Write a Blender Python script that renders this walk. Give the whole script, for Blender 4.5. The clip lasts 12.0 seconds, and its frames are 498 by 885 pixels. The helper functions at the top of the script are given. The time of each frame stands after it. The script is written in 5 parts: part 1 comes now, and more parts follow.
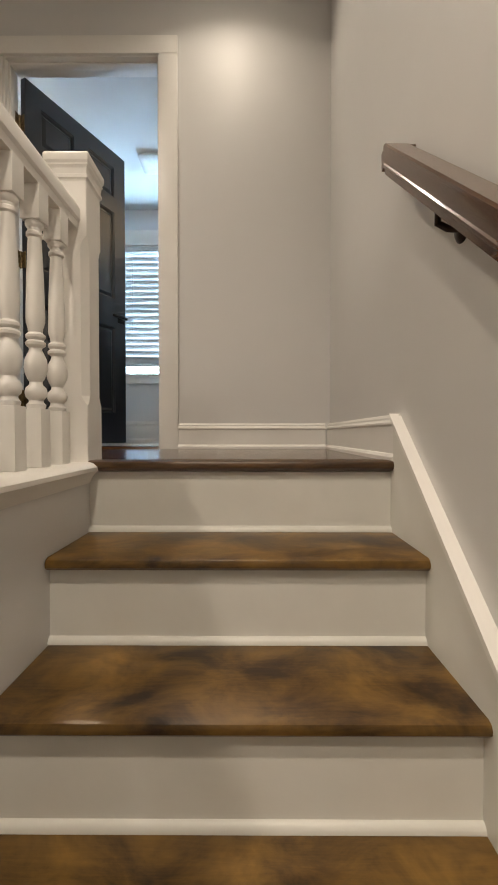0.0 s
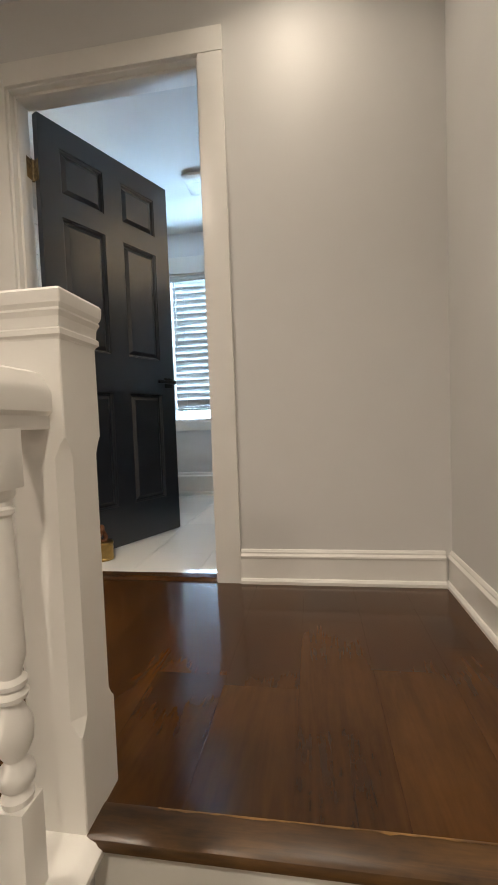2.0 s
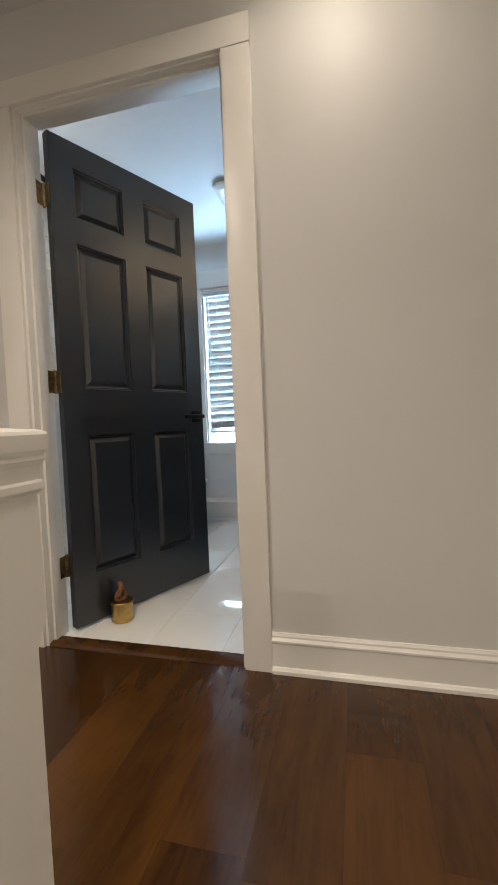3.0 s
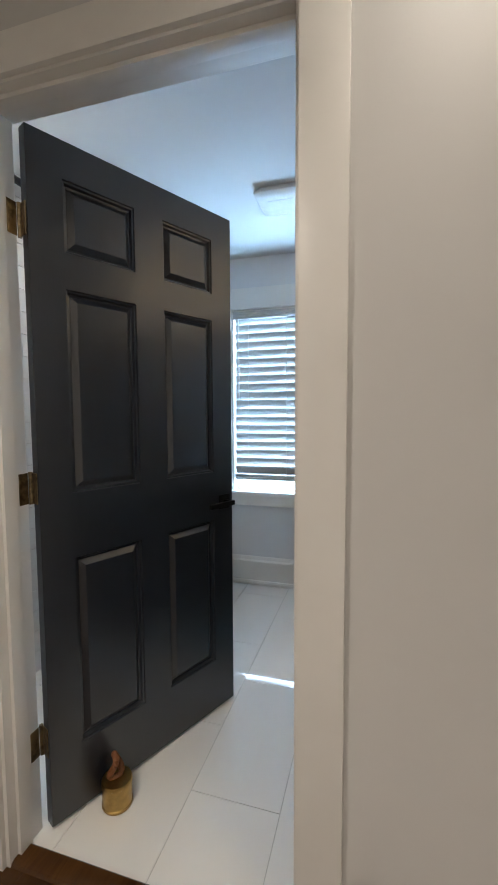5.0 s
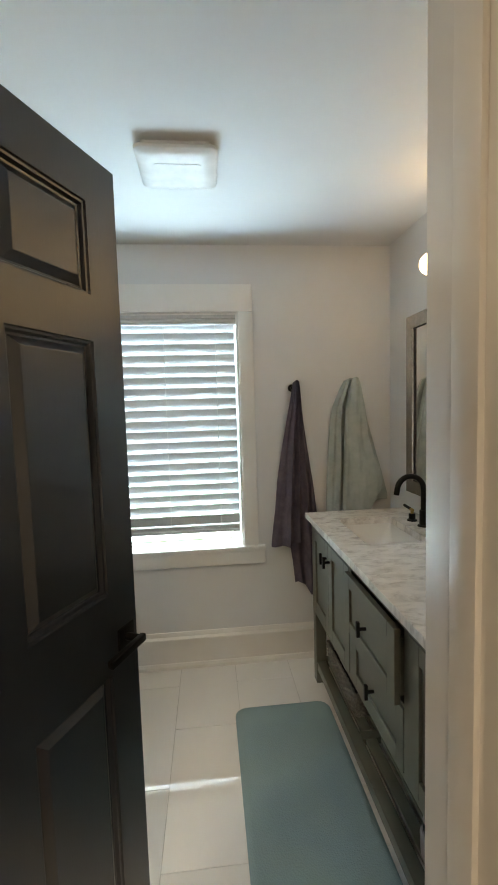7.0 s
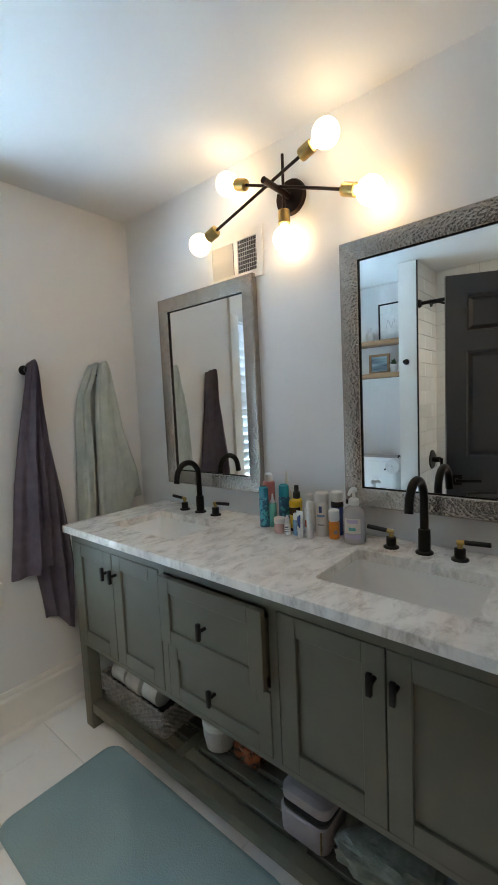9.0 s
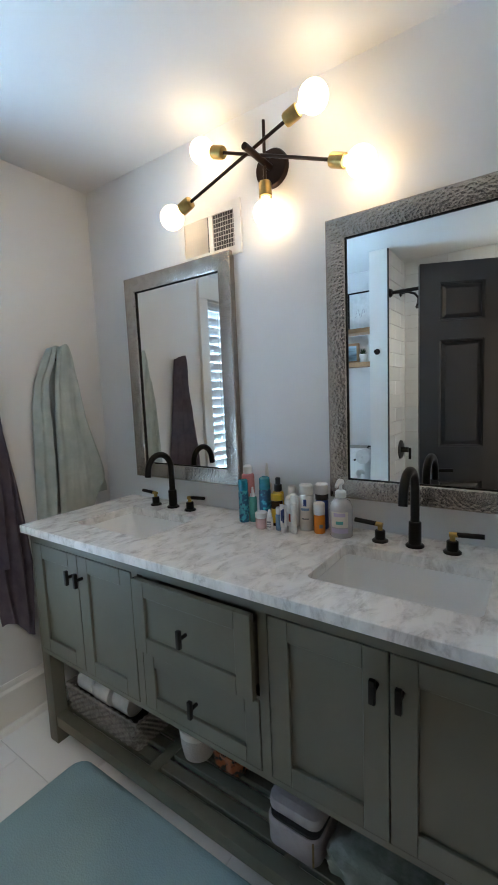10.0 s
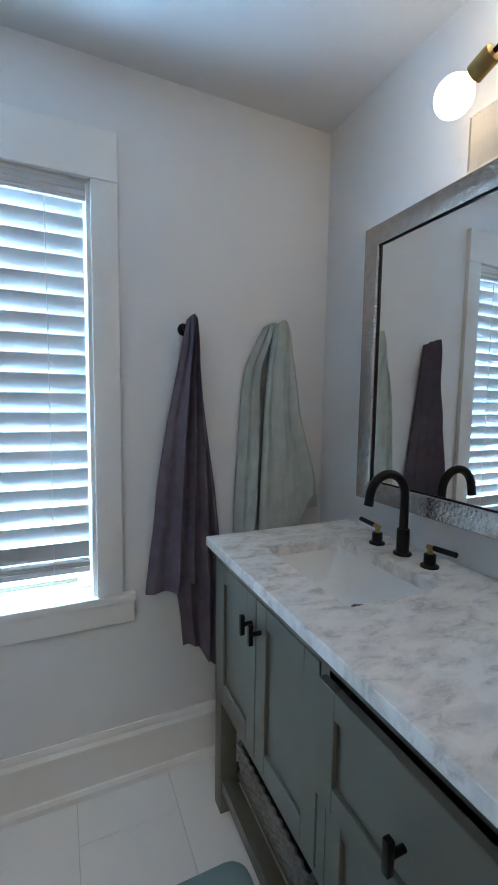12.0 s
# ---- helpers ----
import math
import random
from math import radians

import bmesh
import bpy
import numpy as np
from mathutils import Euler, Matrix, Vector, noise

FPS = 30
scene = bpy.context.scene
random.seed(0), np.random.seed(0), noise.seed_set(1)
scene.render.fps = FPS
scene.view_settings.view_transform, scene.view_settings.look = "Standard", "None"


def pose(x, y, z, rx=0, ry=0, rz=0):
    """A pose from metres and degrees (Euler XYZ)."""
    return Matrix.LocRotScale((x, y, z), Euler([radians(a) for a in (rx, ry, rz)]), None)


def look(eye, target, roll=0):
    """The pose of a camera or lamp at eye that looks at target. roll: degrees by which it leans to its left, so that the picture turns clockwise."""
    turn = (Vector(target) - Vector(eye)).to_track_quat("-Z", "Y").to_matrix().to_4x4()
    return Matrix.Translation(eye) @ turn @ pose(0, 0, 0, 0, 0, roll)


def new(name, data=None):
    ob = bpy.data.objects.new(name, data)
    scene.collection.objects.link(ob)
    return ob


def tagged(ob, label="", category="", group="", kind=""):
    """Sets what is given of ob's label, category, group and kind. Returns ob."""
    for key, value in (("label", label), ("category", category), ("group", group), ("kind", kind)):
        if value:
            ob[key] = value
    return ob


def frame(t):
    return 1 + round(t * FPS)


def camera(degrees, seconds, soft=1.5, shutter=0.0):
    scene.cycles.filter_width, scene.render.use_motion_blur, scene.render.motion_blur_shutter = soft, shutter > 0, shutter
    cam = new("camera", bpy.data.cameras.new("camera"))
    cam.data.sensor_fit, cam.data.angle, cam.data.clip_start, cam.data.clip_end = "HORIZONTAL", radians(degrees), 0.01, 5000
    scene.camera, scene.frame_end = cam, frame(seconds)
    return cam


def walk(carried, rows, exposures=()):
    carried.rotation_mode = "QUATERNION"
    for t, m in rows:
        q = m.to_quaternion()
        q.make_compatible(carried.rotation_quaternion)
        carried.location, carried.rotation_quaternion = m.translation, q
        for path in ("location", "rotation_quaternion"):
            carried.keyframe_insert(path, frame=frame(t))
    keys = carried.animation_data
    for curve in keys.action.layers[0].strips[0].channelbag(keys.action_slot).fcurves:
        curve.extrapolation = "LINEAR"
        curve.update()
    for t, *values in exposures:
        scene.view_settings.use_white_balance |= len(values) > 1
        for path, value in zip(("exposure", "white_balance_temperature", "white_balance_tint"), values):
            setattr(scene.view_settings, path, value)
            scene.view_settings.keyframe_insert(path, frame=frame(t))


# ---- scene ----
cam = camera(61.2, 12.0, 1.7)
PATH = [
    (0, (0.26, 0.346, 0.077), (0.251, 2.346, 0.038), 0.0),
    (0.5, (0.228, 0.506, 0.225), (0.163, 2.504, 0.182), -0.3),
    (1, (0.22, 0.63, 0.372), (0.087, 2.625, 0.325), -0.8),
    (1.5, (0.207, 0.795, 0.527), (-0.026, 2.78, 0.45), -1.4),
    (2, (0.175, 0.936, 0.644), (-0.126, 2.911, 0.549), -2.1),
    (2.5, (0.185, 1.086, 0.752), (-0.227, 3.041, 0.656), -2.3),
    (3, (0.171, 1.211, 0.856), (-0.323, 3.146, 0.757), -2.3),
    (3.2, (0.151, 1.264, 0.868), (-0.355, 3.197, 0.775), -2.1),
    (5, (-0.073, 1.735, 1.267), (-0.643, 3.647, 1.122), -0.3),
    (5.5, (-0.154, 1.836, 1.353), (-0.661, 3.765, 1.207), -0.2),
    (6, (-0.238, 2.038, 1.423), (-0.593, 4.0, 1.268), -0.2),
    (6.5, (-0.302, 2.19, 1.484), (-0.472, 4.178, 1.344), -0.9),
    (7, (-0.441, 2.312, 1.462), (-0.253, 4.297, 1.304), -1.7),
    (7.5, (-0.552, 2.395, 1.455), (0.016, 4.305, 1.278), -2.0),
    (7.7, (-0.575, 2.438, 1.446), (0.155, 4.292, 1.265), -2.1),
    (9.3, (-0.773, 2.77, 1.37), (0.83, 3.949, 1.176), -2.6),
    (9.5, (-0.77, 2.793, 1.373), (0.859, 3.934, 1.162), -2.5),
    (10, (-0.722, 2.836, 1.363), (0.905, 3.977, 1.142), -2.4),
    (10.5, (-0.611, 2.919, 1.35), (0.874, 4.236, 1.109), -2.3),
    (11, (-0.495, 2.975, 1.349), (0.832, 4.456, 1.136), -1.4),
    (11.5, (-0.44, 3.093, 1.331), (0.671, 4.744, 1.135), -0.3),
    (12, (-0.362, 3.23, 1.324), (0.456, 5.045, 1.144), 0.8),
]
EXPOSURES = ((0.0, 1.48, 6550, 10), (3.0, 1.48, 6500, 10), (5.2, 1.28, 6150, 10), (6.3, 1.18, 7350, 10), (7.1, 1.36, 8400, 10), (9.5, 1.52, 6750, 10), (11.0, 1.48, 6300, 10), (12.0, 1.30, 5950, 10))
walk(cam, [(t, look(eye, target, roll)) for t, eye, target, roll in PATH], EXPOSURES)


# ---- light ----
world = bpy.data.worlds.new("sky")
scene.world = world
world.use_nodes = True
sky = world.node_tree.nodes.new("ShaderNodeTexSky")
sky.sky_type, sky.sun_disc = "NISHITA", False
sky.sun_elevation, sky.sun_rotation = radians(55), radians(-14)
world.node_tree.links.new(sky.outputs[0], world.node_tree.nodes["Background"].inputs[0])
world.node_tree.nodes["Background"].inputs[1].default_value = 0.12
sun = new("sun", bpy.data.lights.new("sun", "SUN"))
sun.data.energy, sun.data.angle, sun.data.color = 3.0, radians(0.5), (1, 0.95, 0.88)
sun.matrix_basis = look((-1.5, 6, 9), (0, 0, 0))


def area_lamp(name, m, watts, sx, sy, colour, shape="RECTANGLE", spread=180):
    lamp = bpy.data.lights.new(name, "AREA")
    lamp.energy, lamp.shape, lamp.size, lamp.size_y, lamp.color = watts, shape, sx, sy, colour
    lamp.spread = radians(spread)
    ob = new(name, lamp)
    ob.matrix_basis = m
    return ob


WARM = (1.0, 0.86, 0.70)
DAY = (0.44, 0.70, 1.0)
# the sky in the window's opening, and the recessed lamps in hall and shower
area_lamp("window_light", look((-0.655, 4.86, 1.34), (-0.655, 3.0, 1.34)), 47, 0.80, 1.32, DAY)
HALL_LAMPS = {(0.14, 2.20): 1.15, (-0.75, 1.40): 4.6, (-0.85, -0.9): 10.5, (0.22, -0.2): 9.0}
for (lx, ly), watts in HALL_LAMPS.items():
    area_lamp("downlight", look((lx, ly, 2.385), (lx, ly, 0)), watts, 0.11, 0.11, WARM, "DISK", 140)
area_lamp("shower_downlight", look((-1.30, 2.95, 2.325), (-1.30, 2.95, 0)), 2.0, 0.11, 0.11, (1, 0.9, 0.78), "DISK", 150)


# ---- materials ----
def mat(name, colour, rough=0.5, metal=0.0, grain=0.0, scale=20.0, bump=0.0, bump_scale=200.0, second=None, detail=4.0, coat=0.0, emit=0.0, stretch=(1, 1, 1), rvar=0.0, rand=0.0):
    """A principled material: two colours mixed by noise at two scales, with bump and uneven roughness."""
    m = bpy.data.materials.new(name)
    m.use_nodes = True
    nt = m.node_tree
    n, l = nt.nodes, nt.links
    p = n["Principled BSDF"]
    p.inputs["Base Color"].default_value = (*colour, 1)
    p.inputs["Roughness"].default_value = rough
    p.inputs["Metallic"].default_value = metal
    p.inputs["Coat Weight"].default_value = coat
    p.inputs["Coat Roughness"].default_value = 0.12
    if emit:
        p.inputs["Emission Color"].default_value = (*colour, 1)
        p.inputs["Emission Strength"].default_value = emit
    tc = n.new("ShaderNodeTexCoord")
    mp = n.new("ShaderNodeMapping")
    mp.inputs["Scale"].default_value = stretch
    l.new(tc.outputs["Object"], mp.inputs["Vector"])
    vec = mp.outputs["Vector"]
    if rand:
        info = n.new("ShaderNodeObjectInfo")
        add = n.new("ShaderNodeVectorMath")
        mul = n.new("ShaderNodeMath")
        mul.operation = "MULTIPLY"
        mul.inputs[1].default_value = 37.0
        l.new(info.outputs["Random"], mul.inputs[0])
        l.new(vec, add.inputs[0])
        l.new(mul.outputs[0], add.inputs[1])
        vec = add.outputs[0]
    if second or grain:
        second = second or tuple(c * 0.8 for c in colour)
        a = n.new("ShaderNodeTexNoise")
        a.inputs["Scale"].default_value, a.inputs["Detail"].default_value = scale, detail
        b = n.new("ShaderNodeTexNoise")
        b.inputs["Scale"].default_value, b.inputs["Detail"].default_value = scale * 0.13, 2.0
        l.new(vec, a.inputs["Vector"])
        l.new(vec, b.inputs["Vector"])
        mx = n.new("ShaderNodeMath")
        mx.operation = "MULTIPLY_ADD"
        mx.inputs[1].default_value = 0.5
        hb = n.new("ShaderNodeMath")
        hb.operation = "MULTIPLY"
        hb.inputs[1].default_value = 0.5
        l.new(b.outputs["Fac"], hb.inputs[0])
        l.new(a.outputs["Fac"], mx.inputs[0])
        l.new(hb.outputs[0], mx.inputs[2])
        rp = n.new("ShaderNodeMapRange")
        rp.inputs["From Min"].default_value, rp.inputs["From Max"].default_value = 0.5 - 0.5 / (1 + 6 * grain), 0.5 + 0.5 / (1 + 6 * grain)
        l.new(mx.outputs[0], rp.inputs["Value"])
        mix = n.new("ShaderNodeMix")
        mix.data_type = "RGBA"
        mix.inputs["A"].default_value, mix.inputs["B"].default_value = (*colour, 1), (*second, 1)
        l.new(rp.outputs["Result"], mix.inputs["Factor"])
        out = mix.outputs["Result"]
        if rand:
            hsv = n.new("ShaderNodeHueSaturation")
            mr = n.new("ShaderNodeMapRange")
            mr.inputs["To Min"].default_value, mr.inputs["To Max"].default_value = 1 - rand, 1 + rand
            l.new(info.outputs["Random"], mr.inputs["Value"])
            l.new(mr.outputs["Result"], hsv.inputs["Value"])
            l.new(out, hsv.inputs["Color"])
            out = hsv.outputs["Color"]
        l.new(out, p.inputs["Base Color"])
        if rvar:
            rr = n.new("ShaderNodeMapRange")
            rr.inputs["To Min"].default_value, rr.inputs["To Max"].default_value = max(0.02, rough - rvar), rough + rvar
            l.new(mx.outputs[0], rr.inputs["Value"])
            l.new(rr.outputs["Result"], p.inputs["Roughness"])
    if bump:
        t = n.new("ShaderNodeTexNoise")
        t.inputs["Scale"].default_value, t.inputs["Detail"].default_value = bump_scale, 3.0
        l.new(vec, t.inputs["Vector"])
        bp = n.new("ShaderNodeBump")
        bp.inputs["Strength"].default_value, bp.inputs["Distance"].default_value = bump, 0.002
        l.new(t.outputs["Fac"], bp.inputs["Height"])
        l.new(bp.outputs["Normal"], p.inputs["Normal"])
    return m


def cell_bump(m, scale, strength, distance=0.003, feature="F1", stretch=(1, 1, 1)):
    """Adds a relief of cells (hammered metal, woven cloth) to a material."""
    nt = m.node_tree
    n, l = nt.nodes, nt.links
    tc = n.new("ShaderNodeTexCoord")
    mp = n.new("ShaderNodeMapping")
    mp.inputs["Scale"].default_value = stretch
    v = n.new("ShaderNodeTexVoronoi")
    v.feature = feature
    v.inputs["Scale"].default_value = scale
    bp = n.new("ShaderNodeBump")
    bp.inputs["Strength"].default_value, bp.inputs["Distance"].default_value = strength, distance
    l.new(tc.outputs["Object"], mp.inputs["Vector"])
    l.new(mp.outputs["Vector"], v.inputs["Vector"])
    l.new(v.outputs["Distance"], bp.inputs["Height"])
    l.new(bp.outputs["Normal"], n["Principled BSDF"].inputs["Normal"])
    return m


def wood(name, dark, light, rough, along, ring=14.0, coat=0.0, rand=0.12, blotch=0.5, grain=0.25, spots=5.0, coat_rough=0.1, smear_along=0.5, relief=0.12):
    """Stained wood: long grain lines, open pores and uneven stain."""
    m = bpy.data.materials.new(name)
    m.use_nodes = True
    n, l = m.node_tree.nodes, m.node_tree.links
    p = n["Principled BSDF"]
    p.inputs["Coat Weight"].default_value, p.inputs["Coat Roughness"].default_value = coat, coat_rough
    tc = n.new("ShaderNodeTexCoord")
    info = n.new("ShaderNodeObjectInfo")
    mul = n.new("ShaderNodeMath")
    mul.operation = "MULTIPLY"
    mul.inputs[1].default_value = 61.0
    l.new(info.outputs["Random"], mul.inputs[0])
    add = n.new("ShaderNodeVectorMath")
    l.new(tc.outputs["Object"], add.inputs[0])
    l.new(mul.outputs[0], add.inputs[1])
    mp = n.new("ShaderNodeMapping")
    mp.inputs["Scale"].default_value = tuple(0.09 if i == along else 1.0 for i in range(3))
    l.new(add.outputs[0], mp.inputs["Vector"])
    warp = n.new("ShaderNodeTexNoise")
    warp.inputs["Scale"].default_value, warp.inputs["Detail"].default_value, warp.inputs["Distortion"].default_value = ring, 5.0, 1.6
    l.new(mp.outputs["Vector"], warp.inputs["Vector"])
    fine = n.new("ShaderNodeTexNoise")
    fine.inputs["Scale"].default_value, fine.inputs["Detail"].default_value = ring * 14, 3.0
    l.new(mp.outputs["Vector"], fine.inputs["Vector"])
    blot = n.new("ShaderNodeTexNoise")
    blot.inputs["Scale"].default_value, blot.inputs["Detail"].default_value, blot.inputs["Distortion"].default_value = spots, 8.0, 0.5
    blot.inputs["Roughness"].default_value = 0.62
    smear = n.new("ShaderNodeMapping")
    smear.inputs["Scale"].default_value = tuple(smear_along if i == along else 1.1 for i in range(3))
    l.new(add.outputs[0], smear.inputs["Vector"])
    l.new(smear.outputs["Vector"], blot.inputs["Vector"])
    rings = n.new("ShaderNodeMath")
    rings.operation = "MULTIPLY"
    rings.inputs[1].default_value = 9.0
    fr = n.new("ShaderNodeMath")
    fr.operation = "PINGPONG"
    fr.inputs[1].default_value = 1.0
    l.new(warp.outputs["Fac"], rings.inputs[0])
    l.new(rings.outputs[0], fr.inputs[0])
    s1 = n.new("ShaderNodeMath")
    s1.operation = "MULTIPLY_ADD"
    s1.inputs[1].default_value = grain
    l.new(fr.outputs[0], s1.inputs[0])
    sf = n.new("ShaderNodeMath")
    sf.operation = "MULTIPLY_ADD"
    sf.inputs[1].default_value = grain * 1.4
    l.new(fine.outputs["Fac"], sf.inputs[0])
    sb = n.new("ShaderNodeMapRange")
    sb.inputs["From Min"].default_value, sb.inputs["From Max"].default_value = 0.35, 0.7
    sb.inputs["To Min"].default_value, sb.inputs["To Max"].default_value = -0.1, blotch
    l.new(blot.outputs["Fac"], sb.inputs["Value"])
    l.new(sb.outputs["Result"], sf.inputs[2])
    l.new(sf.outputs[0], s1.inputs[2])
    mix = n.new("ShaderNodeMix")
    mix.data_type = "RGBA"
    mix.inputs["A"].default_value, mix.inputs["B"].default_value = (*dark, 1), (*light, 1)
    l.new(s1.outputs[0], mix.inputs["Factor"])
    hsv = n.new("ShaderNodeHueSaturation")
    mr = n.new("ShaderNodeMapRange")
    mr.inputs["To Min"].default_value, mr.inputs["To Max"].default_value = 1 - rand, 1 + rand
    l.new(info.outputs["Random"], mr.inputs["Value"])
    l.new(mr.outputs["Result"], hsv.inputs["Value"])
    l.new(mix.outputs["Result"], hsv.inputs["Color"])
    l.new(hsv.outputs["Color"], p.inputs["Base Color"])
    rr = n.new("ShaderNodeMapRange")
    rr.inputs["To Min"].default_value, rr.inputs["To Max"].default_value = rough * 0.88, rough * 1.15
    l.new(blot.outputs["Fac"], rr.inputs["Value"])
    l.new(rr.outputs["Result"], p.inputs["Roughness"])
    bp = n.new("ShaderNodeBump")
    bp.inputs["Strength"].default_value, bp.inputs["Distance"].default_value = relief, 0.001
    l.new(s1.outputs[0], bp.inputs["Height"])
    l.new(bp.outputs["Normal"], p.inputs["Normal"])
    return m


def marble(name):
    m = mat(name, (0.80, 0.78, 0.75), 0.12, coat=0.3)
    n, l = m.node_tree.nodes, m.node_tree.links
    tc = n.new("ShaderNodeTexCoord")
    mp = n.new("ShaderNodeMapping")
    mp.inputs["Rotation"].default_value = (0, 0, 0.9)
    mp.inputs["Scale"].default_value = (1.0, 1.9, 1.0)
    l.new(tc.outputs["Object"], mp.inputs["Vector"])
    a = n.new("ShaderNodeTexNoise")
    a.inputs["Scale"].default_value, a.inputs["Detail"].default_value, a.inputs["Distortion"].default_value = 9.5, 12.0, 0.45
    a.inputs["Roughness"].default_value = 0.6
    l.new(mp.outputs["Vector"], a.inputs["Vector"])
    v = n.new("ShaderNodeMath")
    v.operation = "SUBTRACT"
    v.inputs[1].default_value = 0.5
    l.new(a.outputs["Fac"], v.inputs[0])
    ab = n.new("ShaderNodeMath")
    ab.operation = "ABSOLUTE"
    l.new(v.outputs[0], ab.inputs[0])
    r = n.new("ShaderNodeMapRange")
    r.inputs["From Max"].default_value, r.inputs["To Min"].default_value, r.inputs["To Max"].default_value = 0.05, 0.75, 0.0
    l.new(ab.outputs[0], r.inputs["Value"])
    b = n.new("ShaderNodeTexNoise")
    b.inputs["Scale"].default_value, b.inputs["Detail"].default_value, b.inputs["Distortion"].default_value = 13.0, 10.0, 0.5
    b.inputs["Roughness"].default_value = 0.62
    l.new(mp.outputs["Vector"], b.inputs["Vector"])
    rb = n.new("ShaderNodeMapRange")
    rb.inputs["From Min"].default_value, rb.inputs["From Max"].default_value = 0.42, 0.78
    l.new(b.outputs["Fac"], rb.inputs["Value"])
    gate = n.new("ShaderNodeMath")
    gate.operation = "MULTIPLY"
    l.new(r.outputs["Result"], gate.inputs[0])
    l.new(rb.outputs["Result"], gate.inputs[1])
    m1 = n.new("ShaderNodeMix")
    m1.data_type = "RGBA"
    m1.inputs["A"].default_value, m1.inputs["B"].default_value = (0.91, 0.89, 0.855, 1), (0.61, 0.59, 0.56, 1)
    l.new(rb.outputs["Result"], m1.inputs["Factor"])
    m2 = n.new("ShaderNodeMix")
    m2.data_type = "RGBA"
    m2.inputs["B"].default_value = (0.34, 0.30, 0.26, 1)
    l.new(m1.outputs["Result"], m2.inputs["A"])
    l.new(gate.outputs[0], m2.inputs["Factor"])
    l.new(m2.outputs["Result"], n["Principled BSDF"].inputs["Base Color"])
    return m


def glass(name, colour=(1, 1, 1), rough=0.0, ior=1.45):
    m = bpy.data.materials.new(name)
    m.use_nodes = True
    p = m.node_tree.nodes["Principled BSDF"]
    p.inputs["Base Color"].default_value = (*colour, 1)
    p.inputs["Roughness"].default_value, p.inputs["IOR"].default_value = rough, ior
    p.inputs["Transmission Weight"].default_value = 1.0
    return m


HALL_PAINT = mat("hall_paint", (0.66, 0.650, 0.635), 0.5, grain=0.3, scale=6, second=(0.64, 0.630, 0.615), bump=0.06, bump_scale=180)
BATH_PAINT = mat("bath_paint", (0.72, 0.72, 0.715), 0.5, grain=0.3, scale=6, second=(0.70, 0.70, 0.695), bump=0.06, bump_scale=180)
CEILING_PAINT = mat("ceiling_paint", (0.68, 0.68, 0.67), 0.8, grain=0.3, scale=5, second=(0.66, 0.66, 0.65), bump=0.08, bump_scale=140)
TRIM_PAINT = mat("trim_paint", (0.80, 0.785, 0.75), 0.35, grain=0.4, scale=9, second=(0.77, 0.75, 0.71), bump=0.08, bump_scale=60, rvar=0.06)
RISER_PAINT = mat("riser_paint", (0.76, 0.75, 0.70), 0.4, grain=0.5, scale=7, second=(0.70, 0.69, 0.64), bump=0.1, bump_scale=50)
TREAD_WOOD = wood("tread_wood", (0.026, 0.0112, 0.0034), (0.275, 0.150, 0.0300), 0.34, 0, ring=34, coat=0.12, rand=0.10, blotch=0.74, grain=0.09, spots=7.5, coat_rough=0.3, smear_along=0.85)
NOSING_WOOD = wood("nosing_wood", (0.022, 0.0100, 0.0034), (0.150, 0.073, 0.0190), 0.33, 0, ring=30, coat=0.12, rand=0.05, blotch=0.50, grain=0.20, spots=9.0, coat_rough=0.3)
WORN_WOOD = wood("worn_wood", (0.060, 0.028, 0.0080), (0.42, 0.235, 0.070), 0.5, 0, ring=24, rand=0.02, blotch=0.9, grain=0.15, spots=11.0)
FLOOR_WOOD = wood("floor_wood", (0.030, 0.0110, 0.0026), (0.165, 0.067, 0.0135), 0.20, 1, ring=12, coat=0.25, rand=0.05, blotch=0.32, grain=0.09, spots=2.5, relief=0.02)
FLOOR_WOOD.node_tree.nodes["Principled BSDF"].inputs["Specular IOR Level"].default_value = 0.3
RAIL_WOOD = wood("rail_wood", (0.036, 0.015, 0.006), (0.185, 0.092, 0.040), 0.24, 1, ring=22, coat=0.3, blotch=0.3, grain=0.16)
SHELF_WOOD = wood("shelf_wood", (0.20, 0.10, 0.04), (0.50, 0.30, 0.15), 0.5, 1, ring=20)
DOOR_PAINT = mat("door_paint", (0.0080, 0.0098, 0.0150), 0.32, grain=0.4, scale=14, second=(0.0105, 0.0125, 0.0185), bump=0.08, bump_scale=40, stretch=(6, 6, 0.6), rvar=0.06)
DOOR_PAINT.node_tree.nodes["Principled BSDF"].inputs["Specular IOR Level"].default_value = 1.0
BLACK_METAL = mat("black_metal", (0.012, 0.011, 0.010), 0.38, 0.6, bump=0.05, bump_scale=300)
BRONZE = mat("dark_bronze", (0.035, 0.022, 0.018), 0.35, 0.9, grain=0.4, scale=30)
BRASS = mat("brass", (0.50, 0.34, 0.12), 0.28, 1.0, grain=0.6, scale=60, second=(0.38, 0.26, 0.10), bump=0.06)
AGED_BRASS = mat("aged_brass", (0.36, 0.27, 0.14), 0.4, 1.0, grain=0.8, scale=70, second=(0.16, 0.12, 0.07))
LEATHER = mat("leather", (0.22, 0.085, 0.03), 0.5, grain=0.6, scale=60, second=(0.12, 0.045, 0.018), bump=0.3, bump_scale=120)
